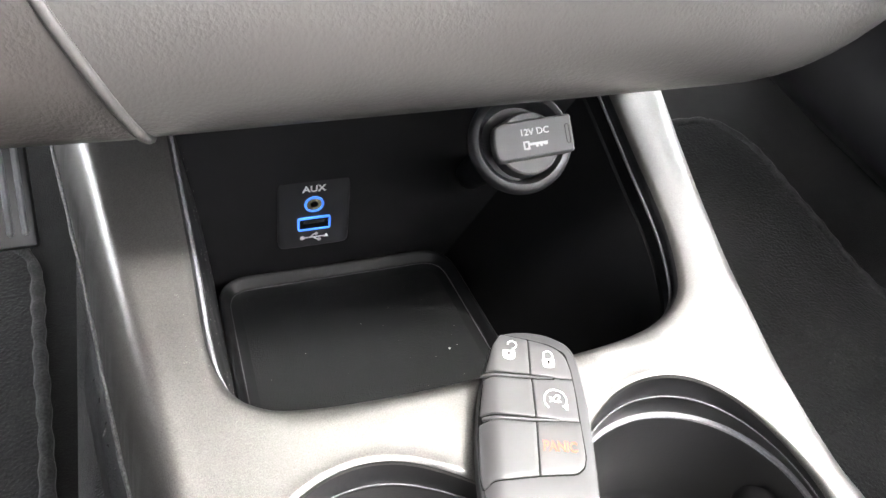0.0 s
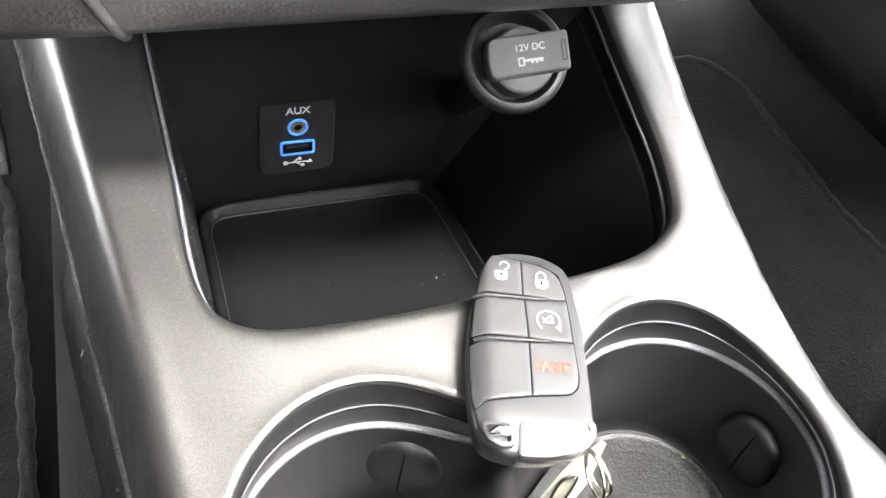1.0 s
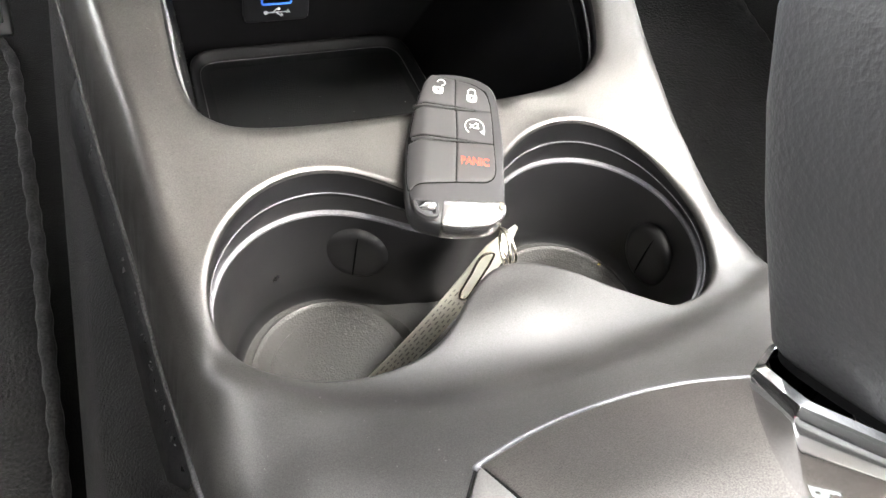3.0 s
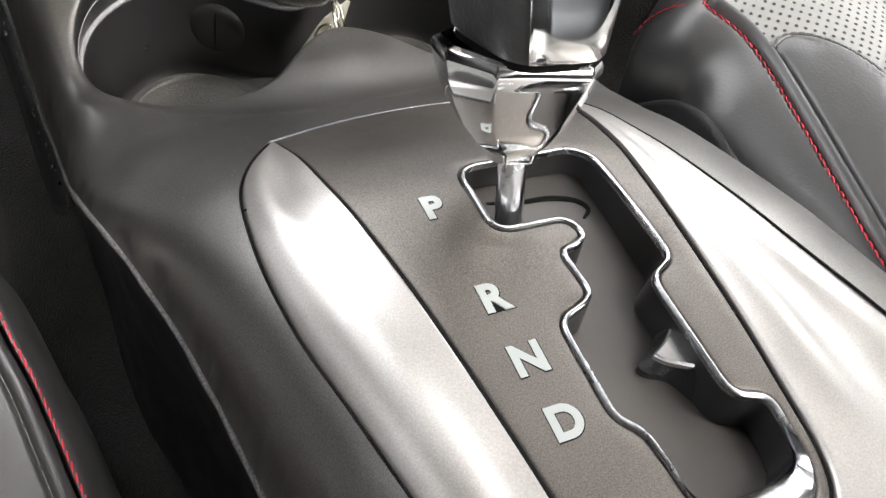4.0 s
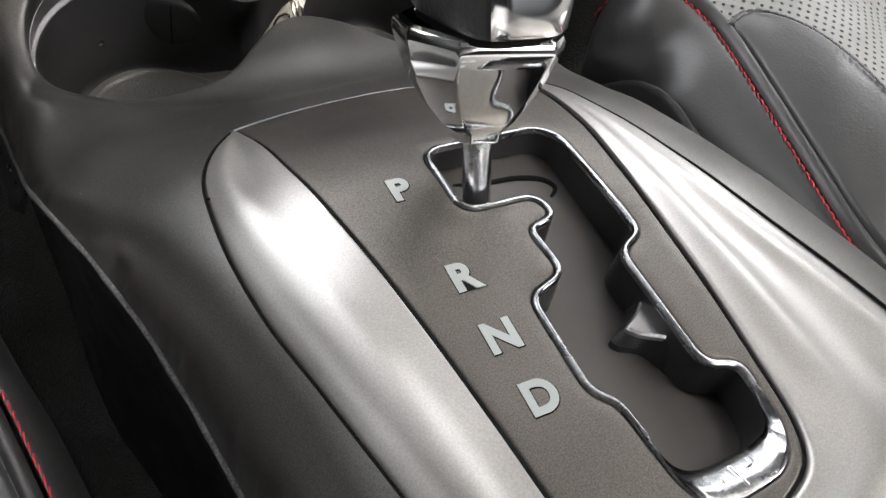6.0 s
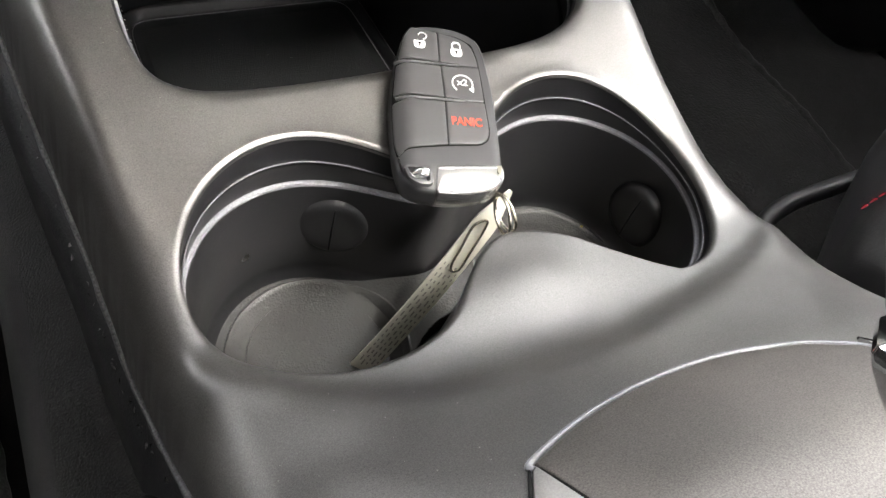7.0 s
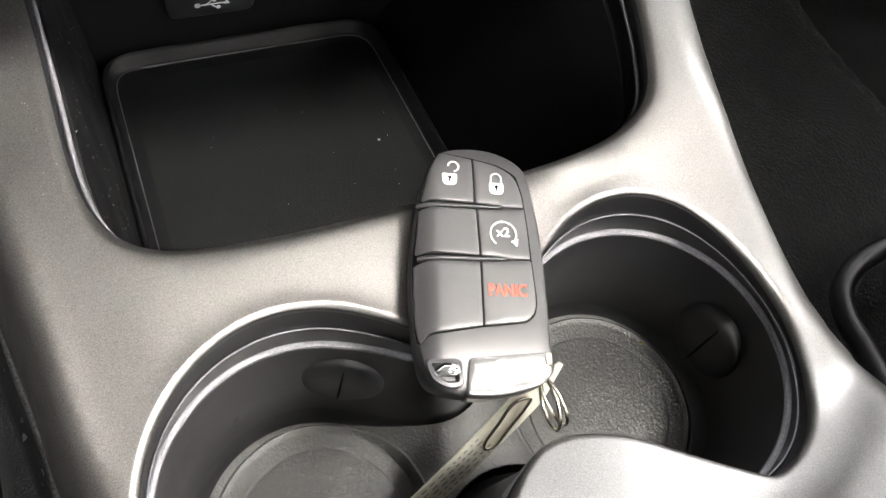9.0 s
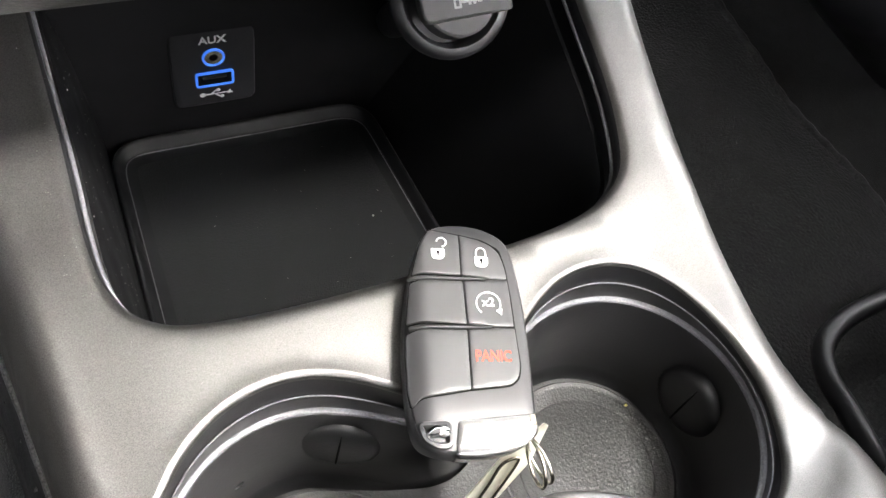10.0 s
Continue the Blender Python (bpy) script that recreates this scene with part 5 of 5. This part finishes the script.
carpet = link("floor", *sheet(np.array([(-0.72, -1.2), (0.72, -1.2), (0.72, 1.0), (-0.72, 1.0)]), [], carpet_z, 0.03), M_CARPET, None, smooth=60)
tagged(carpet, "black carpet on the car floor", "carpet", kind="structure")
# tunnel under the console, carpeted
rings = []
for x, z in ((-0.20, 0.0), (-0.185, 0.10), (-0.165, 0.17), (-0.12, 0.19), (0.12, 0.19), (0.165, 0.17), (0.185, 0.10), (0.20, 0.0)):
    rings.append([(x, y, z + 0.2 * max(0, y - 0.05)) for y in np.linspace(-1.0, 1.0, 40)])
tunnel = link("floor_tunnel", *loft(rings, False), M_TUNNEL, None, smooth=70)
tagged(tunnel, "carpeted transmission tunnel under the console", "tunnel", kind="structure")


def floor_mat(outline, name, label):
    ob = thing(name, label, "floor mat", group="floor mats")
    o = even(rounded(outline, 0.05, 8), 0.012)
    link("carpet_top", *sheet(o, [], lambda x, y: carpet_z(x, y) + 0.012, 0.025, 0.004, 0.004), M_MAT, ob, smooth=60)
    cord = even(o, 0.004)
    link("binding", *tube([(x, y, float(carpet_z(x, y)) + 0.010) for x, y in cord], [0.0052 + 0.0006 * math.sin(k * 1.05) + 0.0003 * math.sin(k * 0.31) for k in range(len(cord))], 8, True), M_BINDING, ob,
         "grey thread-wrapped bound edge", smooth=60)
    return ob


floor_mat([(-0.60, 0.20), (-0.206, 0.20), (-0.212, 0.45), (-0.225, 0.70), (-0.60, 0.70)], "floor_mat", "black carpet driver floor mat with a bound edge")
floor_mat([(0.235, 0.20), (0.527, 0.20), (0.530, 0.60), (0.535, 0.70), (0.50, 0.742), (0.26, 0.75)], "floor_mat", "black carpet passenger floor mat with a bound edge")

# foot pedal
pedal = thing("pedal", "ribbed metal-faced accelerator pedal", "pedal")
pm = basis((-0.245, 0.70, 0.27), (1, 0, 0), (0, 0.55, 0.83))
pd = part("plate", box_bm(0.06, 0.16, 0.012, 0.004, 2), M_BLACK, pedal, matrix=pm)
for k in range(5):
    part("rib", box_bm(0.005, 0.14, 0.004, 0.0015, 1, (-0.022 + k * 0.011, 0, 0.007)), M_LEDGE, pd)

# passenger side trim below the glovebox
trim = thing("footwell_trim", "black plastic kick panel beside the footwell", "trim panel")
part("panel", box_bm(0.30, 0.36, 0.20, 0.07, 5), M_BLACK, trim, matrix=pose(0.655, 0.60, 0.285, 12, 36, 0))

# ---- specks and crumbs ----
def crumb(x, y, z, s, mat, label):
    bm = bmesh.new()
    bmesh.ops.create_icosphere(bm, subdivisions=1, radius=s)
    for v in bm.verts:
        v.co *= 0.7 + 0.6 * noise.random()
        v.co.z *= 0.6
    ob = part("crumb", bm, mat, None, smooth=0, matrix=pose(x, y, z))
    return tagged(ob, label, "crumb", group="crumbs")


crumb(0.0755, 0.197, 0.2865, 0.0008, M_CRUMBY, "small yellow crumb in the cup well")
crumb(0.0715, 0.178, 0.2735, 0.0011, M_CRUMB, "small pale crumb in the cup well")
crumb(0.0165, 0.331, 0.2925, 0.0007, M_CRUMB, "pale speck on the rubber tray")
for fx, fy, fh, fs in ((-0.0714, 0.0212, 0.0013, 0.0007), (0.0434, -0.0908, 0.0022, 0.00035), (0.0318, -0.1144, 0.0020, 0.0004)):
    crumb(fx, fy, float(top(fx, fy)) + fh, fs, M_TAR, "tiny dark fleck on the silver blade")
crumb(0.4215, 0.466, 0.128, 0.0022, M_CRUMB, "pale speck of lint on the carpet")

# ---- cabin that closes the place ----
def wall(name, verts, faces, mat, label, category):
    return tagged(link(name, verts, faces, mat, None, smooth=30), label, category, kind="structure")


def slab_box(x0, x1, y0, y1, z0, z1):
    bm = box_bm(x1 - x0, y1 - y0, z1 - z0, 0.008, 2, ((x0 + x1) / 2, (y0 + y1) / 2, (z0 + z1) / 2))
    return bm


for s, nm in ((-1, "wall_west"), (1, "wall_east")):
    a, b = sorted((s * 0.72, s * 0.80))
    # unseen door trim; sill heights set to steer the side light
    for y0, y1, sill in ((-1.3, 0.43, 0.66), (0.43, 1.02, 0.56)) if s < 0 else ((-1.3, -0.02, 0.66), (-0.02, 1.02, 0.58)):
        tagged(part(nm, slab_box(a, b, y0, y1, -0.05, sill), M_TRIMGREY, None), "dark grey door trim below the window", "door trim", kind="structure")
    # unseen panels added to block side light, mostly on the driver's side
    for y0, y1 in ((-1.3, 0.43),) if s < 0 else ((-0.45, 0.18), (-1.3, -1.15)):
        tagged(part("unseen_trim", slab_box(a, b, y0, y1, 0.66, 1.16), M_TRIMGREY, None), "unseen grey side panel added to block window light", "pillar", kind="structure")
    tagged(part("unseen_trim", box_bm(0.07, 0.95, 0.06, 0.015, 2), M_TRIMGREY, None, matrix=pose(s * 0.745, 0.56, 0.96, -28, 0, 0)), "grey windscreen pillar", "pillar", kind="structure")
roof = bmesh.new()  # unseen headliner; its opening and front edge are placed to shape the light
for x0, x1, y0, y1 in ((-0.80, 0.80, -0.17, 0.43), (-0.80, 0.80, -1.3, -0.37), (-0.80, 0.14, -0.37, -0.17), (0.44, 0.80, -0.37, -0.17)):
    bmesh.ops.create_cube(roof, size=1.0, matrix=Matrix.Translation(((x0 + x1) / 2, (y0 + y1) / 2, 1.185)) @ Matrix.Diagonal((x1 - x0, y1 - y0, 0.05, 1)))
tagged(part("ceiling", roof, M_HEADLINER, None), "unseen light grey cloth headliner with an opening added for light", "ceiling", kind="structure")
tagged(part("wall_north", slab_box(-0.80, 0.80, 0.98, 1.05, -0.05, 0.66), M_TRIMGREY, None), "dark bulkhead behind the dashboard", "bulkhead", kind="structure")
tagged(part("wall_south", slab_box(-0.80, 0.80, -1.37, -1.3, -0.05, 0.80), M_TRIMGREY, None), "dark trim behind the seats", "rear wall", kind="structure")
tagged(link("ground", [(-400, -400, -0.35), (400, -400, -0.35), (400, 400, -0.35), (-400, 400, -0.35)], [(0, 1, 2, 3)], M_GROUND, None, smooth=0), "grey asphalt under the car", "ground", kind="structure")
